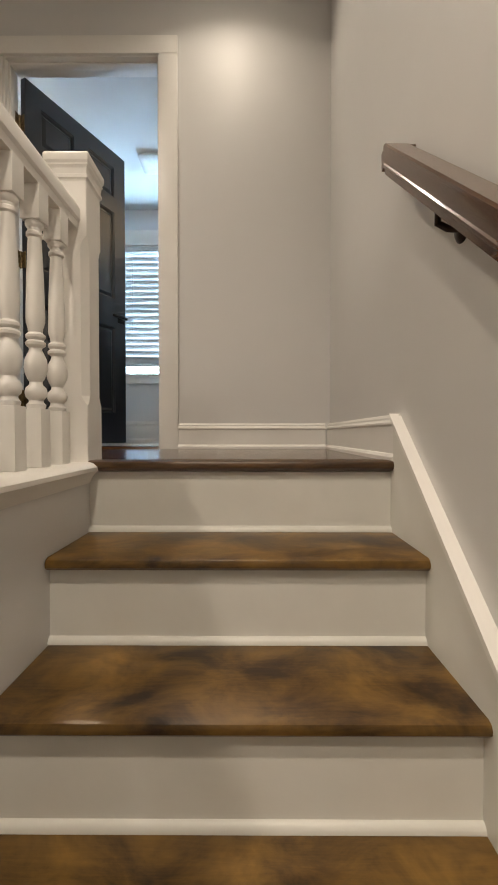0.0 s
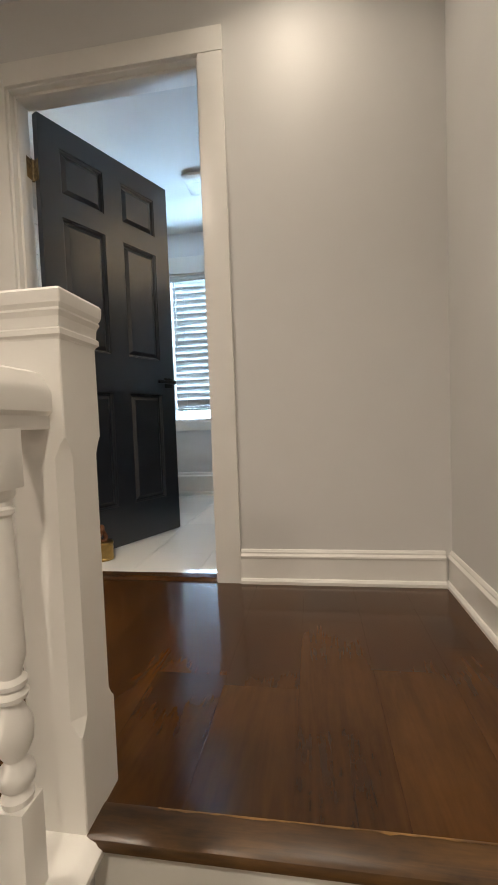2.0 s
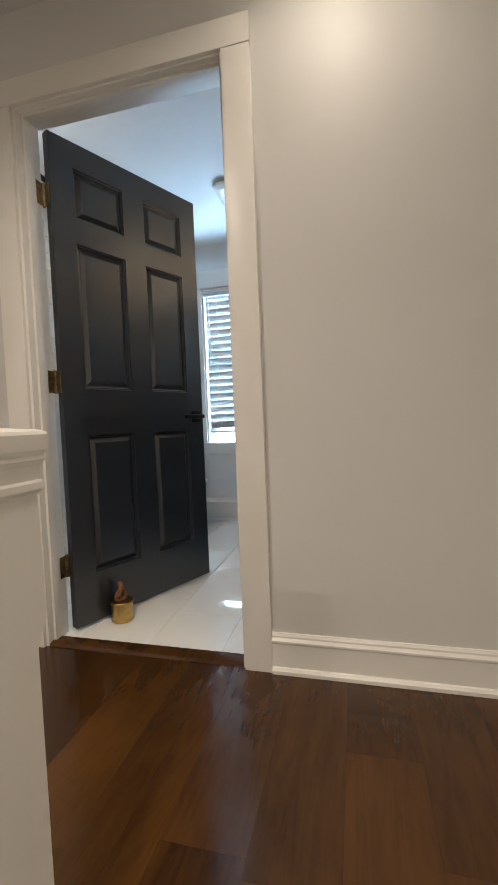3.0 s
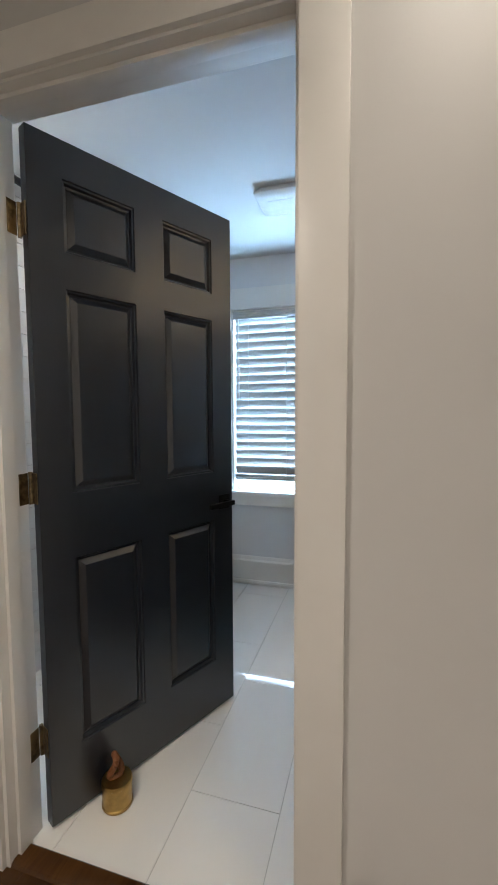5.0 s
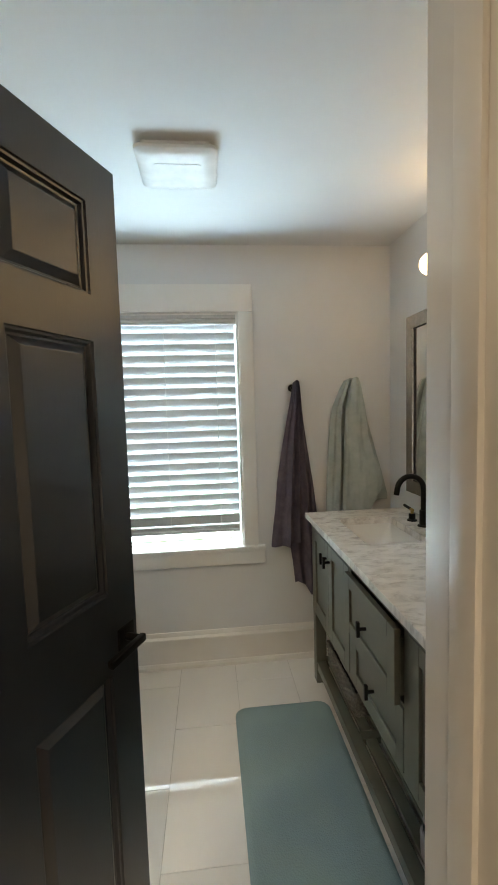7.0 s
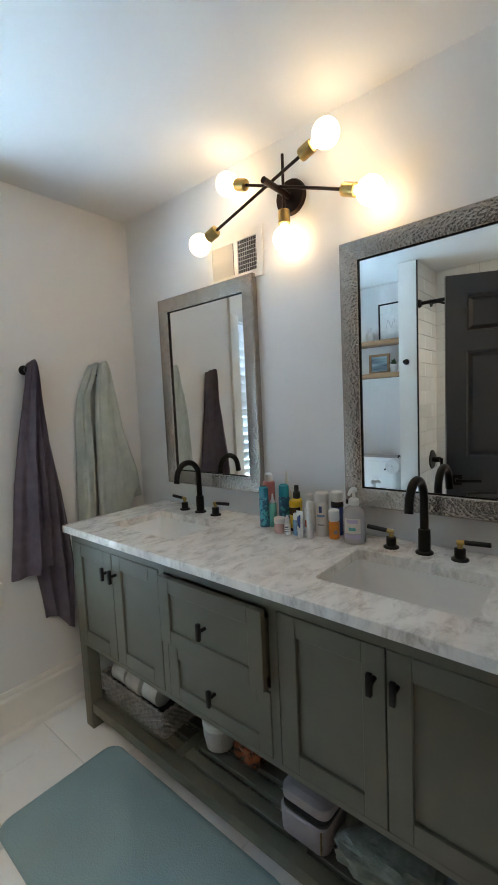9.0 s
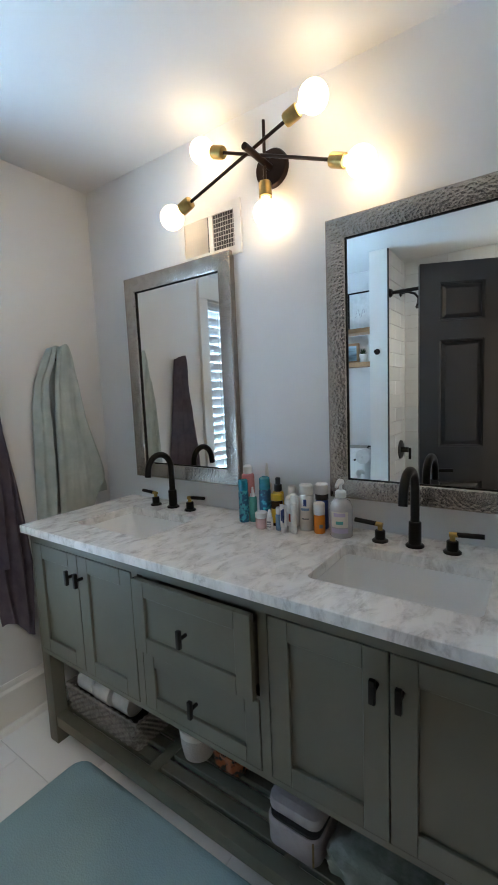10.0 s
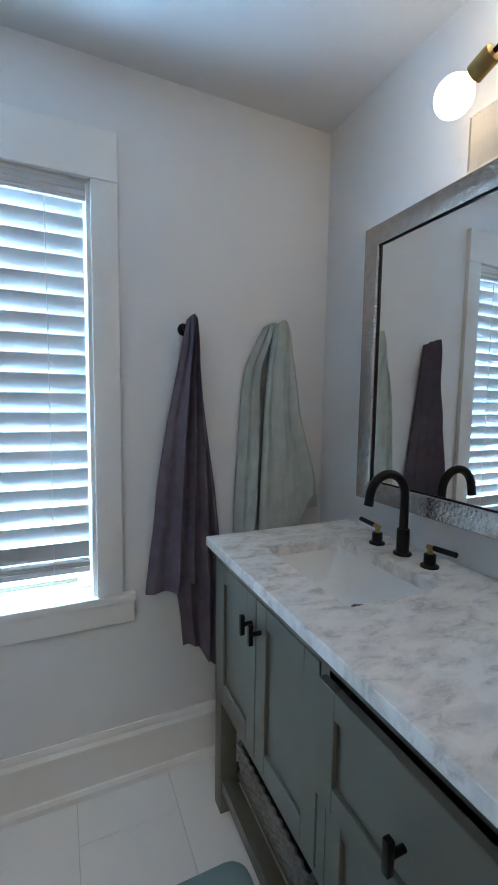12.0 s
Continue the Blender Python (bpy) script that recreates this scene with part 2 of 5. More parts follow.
TILE = mat("floor_tile", (0.87, 0.86, 0.83), 0.012, grain=0.4, scale=3, second=(0.83, 0.815, 0.785), detail=5, stretch=(1.6, 0.7, 1), rand=0.015, bump=0.004, bump_scale=6)
GROUT = mat("grout", (0.68, 0.66, 0.63), 0.8, grain=0.5, scale=60, bump=0.3, bump_scale=300)
MAT_FOAM = cell_bump(mat("mat_foam", (0.265, 0.385, 0.405), 0.75, grain=0.5, scale=5, second=(0.235, 0.345, 0.37)), 190, 0.45, 0.002, stretch=(1, 1, 0.2))
VANITY_PAINT = mat("vanity_paint", (0.122, 0.120, 0.090), 0.38, grain=0.4, scale=10, second=(0.108, 0.106, 0.080), bump=0.12, bump_scale=55, rvar=0.05)
MARBLE = marble("marble")
PORCELAIN = mat("porcelain", (0.87, 0.87, 0.85), 0.08, coat=0.5)
HAMMERED = cell_bump(mat("hammered_silver", (0.47, 0.42, 0.375), 0.27, 0.95, grain=0.5, scale=40, second=(0.36, 0.32, 0.285)), 98, 0.62, 0.0020, stretch=(1, 1, 1.2))
MIRROR = mat("mirror_glass", (0.88, 0.90, 0.90), 0.0, 1.0)
PLASTIC_WHITE = mat("white_plastic", (0.78, 0.77, 0.74), 0.4, grain=0.3, scale=20)
GLASS = glass("window_glass", (0.97, 0.99, 0.98))
BLIND = mat("blind_slat", (0.56, 0.56, 0.55), 0.45, grain=0.3, scale=10, second=(0.53, 0.53, 0.52), stretch=(0.3, 1, 1), bump=0.05, bump_scale=80)
CORD = mat("cord", (0.7, 0.7, 0.68), 0.8)
BULB = mat("bulb_glow", (1.0, 0.74, 0.45), 0.4, emit=4.0)
LAMP_GLOW = mat("lamp_glow", (1.0, 0.88, 0.72), 0.4, emit=12.0)
DUCT_SHADE = mat("duct_shade", (0.10, 0.10, 0.10), 0.7)
DARK = mat("dark_gap", (0.02, 0.02, 0.02), 0.8)


def towel_cloth(name, colour, second):
    return mat(name, colour, 0.95, grain=0.7, scale=22, second=second, bump=0.8, bump_scale=420)


# ---- building helpers ----
def world_of(o):
    return o.matrix_basis.copy() if o.parent is None else world_of(o.parent) @ o.matrix_parent_inverse @ o.matrix_basis


def thing(name, at, label, category, group="", kind=""):
    """A top-level Empty at the thing's base."""
    ob = new(name)
    ob.empty_display_size = 0.05
    ob.location = at
    return tagged(ob, label, category, group, kind)


def finish(name, bm, material, smooth=35):
    bmesh.ops.recalc_face_normals(bm, faces=bm.faces)
    me = bpy.data.meshes.new(name)
    bm.to_mesh(me)
    bm.free()
    me.materials.append(material)
    if smooth:
        me.shade_smooth()
        me.set_sharp_from_angle(angle=radians(smooth))
    return me


def part(name, bm, material, parent, label="", smooth=35):
    ob = new(name, finish(name, bm, material, smooth))
    ob.parent = parent
    ob.matrix_parent_inverse = world_of(parent).inverted()
    return tagged(ob, label)


def piece(name, me, parent, m):
    """An object of its own on a shared mesh, at the world pose m."""
    ob = new(name, me)
    ob.parent = parent
    ob.matrix_parent_inverse = world_of(parent).inverted()
    ob.matrix_basis = m
    return ob


def solid(name, bm, material, label="", category="", kind="", group="", smooth=35):
    ob = new(name, finish(name, bm, material, smooth))
    return tagged(ob, label, category, group, kind)


def bx(bm, x0, x1, y0, y1, z0, z1, b=0.0, seg=2):
    if b:
        t = bmesh.new()
    else:
        t = bm
    m = Matrix.Translation(((x0 + x1) / 2, (y0 + y1) / 2, (z0 + z1) / 2)) @ Matrix.Diagonal((abs(x1 - x0), abs(y1 - y0), abs(z1 - z0), 1))
    bmesh.ops.create_cube(t, size=1, matrix=m)
    if b:
        bmesh.ops.bevel(t, geom=t.edges[:], offset=b, segments=seg, affect="EDGES", profile=0.6)
        merge(bm, t)
    return bm


def merge(bm, t, m=None):
    me = bpy.data.meshes.new("tmp")
    t.to_mesh(me)
    t.free()
    if m is not None:
        me.transform(m)
    bm.from_mesh(me)
    bpy.data.meshes.remove(me)


def box(*a, **k):
    return bx(bmesh.new(), *a, **k)


def cyl(bm, p0, p1, r0, r1=None, n=16):
    p0, p1 = Vector(p0), Vector(p1)
    d = p1 - p0
    m = Matrix.Translation((p0 + p1) / 2) @ d.to_track_quat("Z", "Y").to_matrix().to_4x4()
    bmesh.ops.create_cone(bm, cap_ends=True, segments=n, radius1=r0, radius2=r0 if r1 is None else r1, depth=d.length, matrix=m)
    return bm


def lathe(bm, prof, n=20, m=None, sq=None):
    """Turns a profile of (radius, height) round z."""
    m = m or Matrix.Identity(4)
    rings = []
    for r, z in prof:
        rings.append([bm.verts.new(m @ Vector((max(r, 1e-4) * math.cos(2 * math.pi * i / n), max(r, 1e-4) * math.sin(2 * math.pi * i / n), z))) for i in range(n)])
    for a, b in zip(rings, rings[1:]):
        for i in range(n):
            bm.faces.new((a[i], a[(i + 1) % n], b[(i + 1) % n], b[i]))
    bm.faces.new(rings[0][::-1])
    bm.faces.new(rings[-1])
    return bm


def tube(bm, pts, r, n=12):
    """A round bar along a line of points."""
    pts = [Vector(p) for p in pts]
    rings = []
    up = Vector((0.31, 0.52, 0.8))
    for i, p in enumerate(pts):
        d = (pts[min(i + 1, len(pts) - 1)] - pts[max(i - 1, 0)]).normalized()
        s = d.cross(up).normalized()
        u = s.cross(d).normalized()
        rr = r[i] if isinstance(r, (list, tuple)) else r
        rings.append([bm.verts.new(p + rr * (math.cos(2 * math.pi * k / n) * s + math.sin(2 * math.pi * k / n) * u)) for k in range(n)])
    for a, b in zip(rings, rings[1:]):
        for k in range(n):
            bm.faces.new((a[k], a[(k + 1) % n], b[(k + 1) % n], b[k]))
    bm.faces.new(rings[0][::-1])
    bm.faces.new(rings[-1])
    return bm


def run(bm, prof, a, b, out):
    """Draws a moulding's profile of (out, up) from a to b, standing off towards out."""
    a, b, out = Vector(a), Vector(b), Vector(out)
    up = Vector((0, 0, 1))
    ra = [bm.verts.new(a + out * o + up * u) for o, u in prof]
    rb = [bm.verts.new(b + out * o + up * u) for o, u in prof]
    k = len(prof)
    for i in range(k):
        bm.faces.new((ra[i], ra[(i + 1) % k], rb[(i + 1) % k], rb[i]))
    bm.faces.new(ra[::-1])
    bm.faces.new(rb)
    return bm


def prism(bm, poly, axis, a, b):
    """A polygon in the two other axes, drawn out along axis from a to b."""
    def put(p, v):
        c = list(p)
        c.insert(axis, v)
        return bm.verts.new(c)
    ra, rb = [put(p, a) for p in poly], [put(p, b) for p in poly]
    k = len(poly)
    for i in range(k):
        bm.faces.new((ra[i], ra[(i + 1) % k], rb[(i + 1) % k], rb[i]))
    bm.faces.new(ra[::-1])
    bm.faces.new(rb)
    return bm


# ---- plan ----
HX, YD, YB, BX, YW = 0.680, 2.590, 2.70, 0.60, 4.65     # stair wall, door wall's two faces, vanity wall, window wall
HC, BC = 2.40, 2.345                                    # ceilings
LX, BL = -1.90, -1.65                                   # far ends of hall and bathroom
NOSE, RUN, RISE, STEPS = 1.516, 0.243, 0.20, 13
SX0, SX1 = -0.20, 0.658                                 # the stair's width
LOW = -RISE * STEPS
BACK = -2.9

# walls
bm = box(LX, -1.045, YD, YB, -0.2, HC)
bx(bm, -0.200, HX + 0.12, YD, YB, -0.2, HC)
bx(bm, -1.045, -0.200, YD, YB, 2.065, HC)
solid("wall_door", bm, HALL_PAINT, "warm grey painted hall wall with a doorway", kind="structure", smooth=0)
solid("wall_stair", box(HX, HX + 0.12, BACK, YD, LOW - 0.1, HC), HALL_PAINT, "warm grey painted wall along the stairs", kind="structure", smooth=0)
solid("wall_hall_left", box(LX - 0.12, LX, BACK, YB, LOW, HC), HALL_PAINT, "warm grey painted hall wall", kind="structure", smooth=0)
solid("wall_hall_back", box(LX, HX, BACK - 0.12, BACK, LOW, HC), HALL_PAINT, "warm grey painted hall end wall", kind="structure", smooth=0)
solid("wall_stairwell", box(-0.32, SX0, BACK, 1.60, LOW, -0.045), HALL_PAINT, "warm grey painted wall under the balustrade", kind="structure", smooth=0)
solid("ceiling_hall", box(LX, HX, BACK, YD, HC, HC + 0.1), CEILING_PAINT, "white painted hall ceiling", kind="structure", smooth=0)
solid("floor_low", box(LX, HX, BACK, 0.2, LOW - 0.1, LOW), FLOOR_WOOD, "dark wooden floor at the foot of the stairs", kind="structure", smooth=0)

# bathroom walls: a thin skin of its own paint on the door wall's inner side
bm = box(BL, -1.045, YB, YB + 0.004, 0, BC)
bx(bm, -0.200, BX, YB, YB + 0.004, 0, BC)
bx(bm, -1.045, -0.200, YB, YB + 0.004, 2.065, BC)
solid("wall_bath_door", bm, BATH_PAINT, "light grey painted bathroom wall round the door", kind="structure", smooth=0)
solid("wall_vanity", box(BX, BX + 0.15, YB, YW + 0.15, -0.1, BC), BATH_PAINT, "light grey painted wall behind the vanity", kind="structure", smooth=0)
WX0, WX1, WZ0, WZ1 = -1.07, -0.262, 0.675, 1.990
bm = box(BL - 0.12, WX0, YW, YW + 0.15, -0.1, BC)
bx(bm, WX1, BX, YW, YW + 0.15, -0.1, BC)
bx(bm, WX0, WX1, YW, YW + 0.15, -0.1, WZ0)
bx(bm, WX0, WX1, YW, YW + 0.15, WZ1, BC)
solid("wall_window", bm, BATH_PAINT, "light grey painted wall with the window", kind="structure", smooth=0)
solid("wall_bath_left", box(BL - 0.12, BL, YB, YW, -0.1, BC), BATH_PAINT, "light grey painted wall behind the toilet", kind="structure", smooth=0)
PX, PY0, PY1 = -1.20, 3.757, 3.890
solid("wall_partition", box(BL, PX, PY0 + 0.008, PY1, 0, BC), TRIM_PAINT, "white painted partition between shower and toilet", kind="structure", smooth=0)
solid("ceiling_bath", box(BL - 0.12, BX + 0.15, YB, YW + 0.15, BC, BC + 0.1), CEILING_PAINT, "white painted bathroom ceiling", kind="structure", smooth=0)

# ground outside
bm = bmesh.new()
bx(bm, -300, 300, YW + 0.2, 600, -3.3, -3.2)
solid("ground", bm, mat("grass", (0.07, 0.11, 0.035), 0.9, grain=0.6, scale=3, second=(0.10, 0.12, 0.05)), "mown lawn outside the house", kind="structure", smooth=0)

# added slab, never in view: lets the sun reach only the lowest slats
solid("sun_blocker", box(-3.0, 2.0, YW + 0.152, 5.70, 2.42, 2.52), TRIM_PAINT, "unseen white slab added to keep the sun off the upper window", kind="structure", smooth=0)

# mouldings
BASE = [(0, 0), (0.026, 0), (0.026, 0.012), (0.020, 0.020), (0.014, 0.022), (0.014, 0.100), (0.018, 0.106), (0.018, 0.112), (0.010, 0.120), (0.010, 0.126), (0.005, 0.135), (0, 0.135)]
BATHB = [(o, u * 1.55) for o, u in BASE]
bm = run(bmesh.new(), BASE, (-0.125, YD, 0), (HX - 0.026, YD, 0), (0, -1, 0))
solid("baseboard", bm, TRIM_PAINT, "white moulded baseboard", kind="structure", smooth=25)
bm = run(bmesh.new(), BASE, (HX, YD, 0), (HX, 1.525, 0), (-1, 0, 0))
solid("baseboard", bm, TRIM_PAINT, "white moulded baseboard", kind="structure", smooth=25)
bm = run(bmesh.new(), BASE, (LX, YD, 0), (-1.135, YD, 0), (0, -1, 0))
solid("baseboard", bm, TRIM_PAINT, "white moulded baseboard", kind="structure", smooth=25)
bm = run(bmesh.new(), BATHB, (PX - 0.6, YW, 0), (BX, YW, 0), (0, -1, 0))
solid("baseboard", bm, TRIM_PAINT, "white moulded bathroom baseboard", kind="structure", smooth=25)
bm = run(bmesh.new(), BATHB, (BX, YB + 0.03, 0), (BX, YW - 0.026, 0), (-1, 0, 0))
solid("baseboard", bm, TRIM_PAINT, "white moulded bathroom baseboard", kind="structure", smooth=25)

# ---- stairs ----
stairs = thing("staircase", (0.22, NOSE, 0), "stairs with dark stained treads and white risers", "stairs", kind="structure")


def tread(y, z, depth, x0, x1):
    bm = bmesh.new()
    prof = [(y + depth, z), (y + 0.012, z), (y + 0.004, z - 0.004), (y, z - 0.012), (y + 0.001, z - 0.020), (y + 0.008, z - 0.027), (y + 0.014, z - 0.029), (y + depth, z - 0.029)]
    return prism(bm, prof, 0, x0, x1)


part("nosing", tread(NOSE, 0.003, 0.065, SX0 + 0.003, SX1 + 0.003), NOSING_WOOD, stairs, "worn dark wooden nosing at the landing")
# the stain is rubbed off along the back edge of the nosing
wear, rub = bmesh.new(), random.Random(8)
xs = [SX0 + 0.10 + i * (SX1 - SX0 - 0.11) / 46 for i in range(47)]
rows = []
for i, xx in enumerate(xs):
    w = rub.uniform(0.002, 0.006) * (0.5 + 0.5 * math.sin(i * 0.47) ** 2)
    rows.append([wear.verts.new(c) for c in ((xx, NOSE + 0.0645 - w, 0.0031), (xx, NOSE + 0.0640 - w, 0.0037), (xx, NOSE + 0.0645, 0.0037), (xx, NOSE + 0.0648, 0.0005))])
for a, b in zip(rows, rows[1:]):
    for i in range(3):
        wear.faces.new((a[i], b[i], b[i + 1], a[i + 1]))
part("worn_edge", wear, WORN_WOOD, stairs, "pale rubbed edge of the nosing")
for k in range(STEPS):
    yn, z = NOSE - RUN * k, -RISE * k
    ry = yn + 0.026
    if k:
        part("tread", tread(yn, z, RUN + 0.024, SX0 + 0.002, SX1 + 0.003), TREAD_WOOD, stairs, "dark stained wooden tread with golden worn patches")
    part("riser", box(SX0, SX1, ry, ry + 0.018, z - RISE, z - 0.029, b=0.001, seg=1), RISER_PAINT, stairs, "white painted riser")
    q = [(0, 0), (-0.013, 0), (-0.012, 0.006), (-0.009, 0.011), (-0.004, 0.015), (0, 0.016)]
    bm = bmesh.new()
    prism(bm, [(ry + o, z - RISE + u + 0.0005) for o, u in q], 0, SX0, SX1)
    part("riser_trim", bm, RISER_PAINT, stairs, "white quarter-round at the riser's foot")
# skirt board and its cap on the wall side
SL = RISE / RUN
ytop, ybot = 1.525, NOSE - RUN * STEPS


def skz(y):
    return 0.118 + (y - 1.525) * SL


bm = prism(bmesh.new(), [(1.575, -0.3), (1.575, -0.013), (ytop, -0.013), (ytop, skz(ytop)), (ybot, skz(ybot)), (ybot, LOW), (ybot + 0.3, LOW)], 0, SX1, HX)
part("skirt_board", bm, RISER_PAINT, stairs, "off-white skirt board beside the steps")
bm = prism(bmesh.new(), [(ytop, skz(ytop) - 0.004), (ytop + 0.008, skz(ytop) + 0.017), (ybot, skz(ybot) + 0.020), (ybot, skz(ybot) - 0.004)], 0, SX1 - 0.009, HX)
part("skirt_cap", bm, TRIM_PAINT, stairs, "white moulded cap on the skirt board")

# balustrade on the edge of the upper floor
bal = thing("balustrade", (-0.25, 0.6, 0), "white painted balustrade with turned balusters beside the stairs", "balustrade")
bm = prism(bmesh.new(), [(-0.33, 0.0), (-0.195, 0.0), (-0.180, -0.004), (-0.168, -0.014), (-0.168, -0.024), (-0.180, -0.034), (-0.188, -0.045), (-0.195, -0.060), (-0.33, -0.060)], 1, BACK, 1.531)
part("shoe", bm, TRIM_PAINT, bal, "white moulded edge of the floor")
RAILP = [(-0.030, 0.645), (-0.030, 0.665), (-0.036, 0.672), (-0.036, 0.700), (-0.030, 0.712), (-0.018, 0.730), (0.0, 0.736), (0.018, 0.730), (0.030, 0.712), (0.036, 0.700), (0.036, 0.672), (0.030, 0.665), (0.030, 0.645)]
bm = prism(bmesh.new(), [(-0.25 + a, u) for a, u in RAILP], 1, BACK, 1.532)
part("rail", bm, TRIM_PAINT, bal, "white painted moulded rail")
TURN_P = [(0.019, 0.135), (0.021, 0.140), (0.0215, 0.146), (0.0165, 0.151), (0.0155, 0.156), (0.0225, 0.164), (0.0245, 0.174), (0.0225, 0.184), (0.0150, 0.192), (0.0140, 0.198), (0.0185, 0.206), (0.0240, 0.220), (0.0255, 0.234), (0.0240, 0.250), (0.0180, 0.264), (0.0140, 0.272), (0.0140, 0.277), (0.0215, 0.283), (0.0225, 0.289), (0.0165, 0.295), (0.0215, 0.301), (0.0215, 0.307), (0.0150, 0.313), (0.0165, 0.322), (0.0205, 0.336), (0.0210, 0.350), (0.0190, 0.430), (0.0150, 0.520), (0.0145, 0.530), (0.0185, 0.534), (0.0185, 0.541), (0.0150, 0.545), (0.0150, 0.551), (0.0200, 0.557), (0.0205, 0.563), (0.0180, 0.569)]
bm = lathe(bmesh.new(), TURN_P, 18)
bx(bm, -0.0225, 0.0225, -0.0225, 0.0225, 0.0, 0.136, b=0.002)
bx(bm, -0.0225, 0.0225, -0.0225, 0.0225, 0.567, 0.647, b=0.002)
baluster = finish("baluster", bm, TRIM_PAINT)
yb = 1.436
while yb > BACK + 0.1:
    piece("baluster", baluster, bal, Matrix.Translation((-0.241, yb, 0)))
    yb -= 0.108

# newel post
nw = thing("newel_post", (-0.250, 1.578, 0), "square white painted newel post with moulded cap", "newel post")
NX, NY = -0.250, 1.578


def ringed(levels):
    """A square post from (half width, height, cut corner) levels."""
    bm = bmesh.new()
    rings = []
    for h, z, c in levels:
        rings.append([bm.verts.new((NX + x, NY + y, z)) for x, y in ((-h + c, -h), (h - c, -h), (h, -h + c), (h, h - c), (h - c, h), (-h + c, h), (-h, h - c), (-h, -h + c))])
    for a, b in zip(rings, rings[1:]):
        for i in range(8):
            bm.faces.new((a[i], a[(i + 1) % 8], b[(i + 1) % 8], b[i]))
    bm.faces.new(rings[0][::-1])
    bm.faces.new(rings[-1])
    return bm


part("post", ringed([(0.054, 0.0, 0.002), (0.054, 0.160, 0.002), (0.054, 0.166, 0.008), (0.054, 0.185, 0.018), (0.054, 0.60, 0.018), (0.054, 0.620, 0.009), (0.054, 0.630, 0.002), (0.053, 0.790, 0.002)]), TRIM_PAINT, nw, "white painted square post with chamfered corners", 20)
part("cap", ringed([(0.0535, 0.780, 0.001), (0.0545, 0.783, 0.001), (0.0585, 0.787, 0.001), (0.0585, 0.795, 0.001), (0.0550, 0.798, 0.001), (0.0555, 0.806, 0.001), (0.0565, 0.814, 0.001), (0.0605, 0.822, 0.001), (0.0590, 0.826, 0.001), (0.0625, 0.833, 0.002), (0.0635, 0.842, 0.002), (0.0635, 0.851, 0.002), (0.061, 0.855, 0.002), (0.055, 0.857, 0.002), (0.012, 0.862, 0.002)]), TRIM_PAINT, nw, "moulded square cap", 14)

# wooden handrail on the stair wall
hr = thing("handrail", (HX, 1.43, 0.8), "brown wooden wall handrail on dark metal brackets", "handrail")
RX, RY, RZ = 0.631, 1.434, 0.782
HSL = 0.85
HP = [(-0.030, -0.042), (-0.030, -0.028), (-0.033, -0.024), (-0.033, -0.018), (-0.030, -0.014), (-0.034, 0.022), (-0.033, 0.031), (-0.028, 0.036), (0.028, 0.036), (0.033, 0.031), (0.034, 0.022), (0.030, -0.014), (0.033, -0.018), (0.033, -0.024), (0.030, -0.028), (0.030, -0.042)]
a, b = Vector((RX, RY, RZ)), Vector((RX, RY - 3.2, RZ - 3.2 * HSL))
bm = bmesh.new()
run(bm, HP, a, b, (1, 0, 0))
part("rail", bm, RAIL_WOOD, hr, "brown varnished wooden rail")
bm = bmesh.new()
run(bm, [(o * 0.62, u * 0.62) for o, u in HP], (RX - 0.026, RY + 0.0205, RZ + 0.0135), (HX, RY + 0.0205, RZ + 0.0135), (0, 1, 0))
part("return", bm, RAIL_WOOD, hr, "wooden return to the wall")
for yy in (1.19, 0.0, -1.2):
    zz = RZ + (yy - RY) * HSL
    bm = tube(bmesh.new(), [(HX - 0.004, yy, zz - 0.092), (HX - 0.03, yy, zz - 0.090), (HX - 0.05, yy, zz - 0.080), (RX, yy, zz - 0.06), (RX, yy, zz - 0.034)], 0.007)
    lathe(bm, [(0.026, 0), (0.026, 0.003), (0.018, 0.009), (0.006, 0.011)], 18, Matrix.Translation((HX, yy, zz - 0.092)) @ Matrix.Rotation(-math.pi / 2, 4, "Y"))
    part("bracket", bm, BRONZE, hr, "dark bronze rail bracket")

# ---- doorway ----
casing = thing("door_casing", (-0.62, YD, 0), "flat off-white door casing on the hall side", "door frame", kind="structure")
part("casing_side", box(-0.221, -0.125, 2.570, YD, 0, 2.056, b=0.002), TRIM_PAINT, casing)
part("casing_side", box(-1.135, -1.040, 2.570, YD, 0, 2.056, b=0.002), TRIM_PAINT, casing)
part("casing_head", box(-1.135, -0.123, 2.568, YD, 2.057, 2.148, b=0.002), TRIM_PAINT, casing)
part("jamb", box(-0.229, -0.200, YD - 0.006, YB + 0.006, 0, 2.065, b=0.001), TRIM_PAINT, casing)
part("jamb", box(-1.045, -1.028, YD - 0.006, YB + 0.004, 0, 2.065, b=0.001), TRIM_PAINT, casing)
part("head_jamb", box(-1.028, -0.229, YD - 0.006, YB + 0.004, 2.050, 2.065, b=0.001), TRIM_PAINT, casing)
part("stop", box(-0.235, -0.2285, 2.618, 2.655, 0, 2.050, b=0.002), TRIM_PAINT, casing)
part("stop", box(-1.028, -1.016, 2.612, 2.655, 0, 2.050, b=0.002), TRIM_PAINT, casing)
part("head_stop", box(-1.016, -0.235, 2.612, 2.655, 2.038, 2.050, b=0.002), TRIM_PAINT, casing)
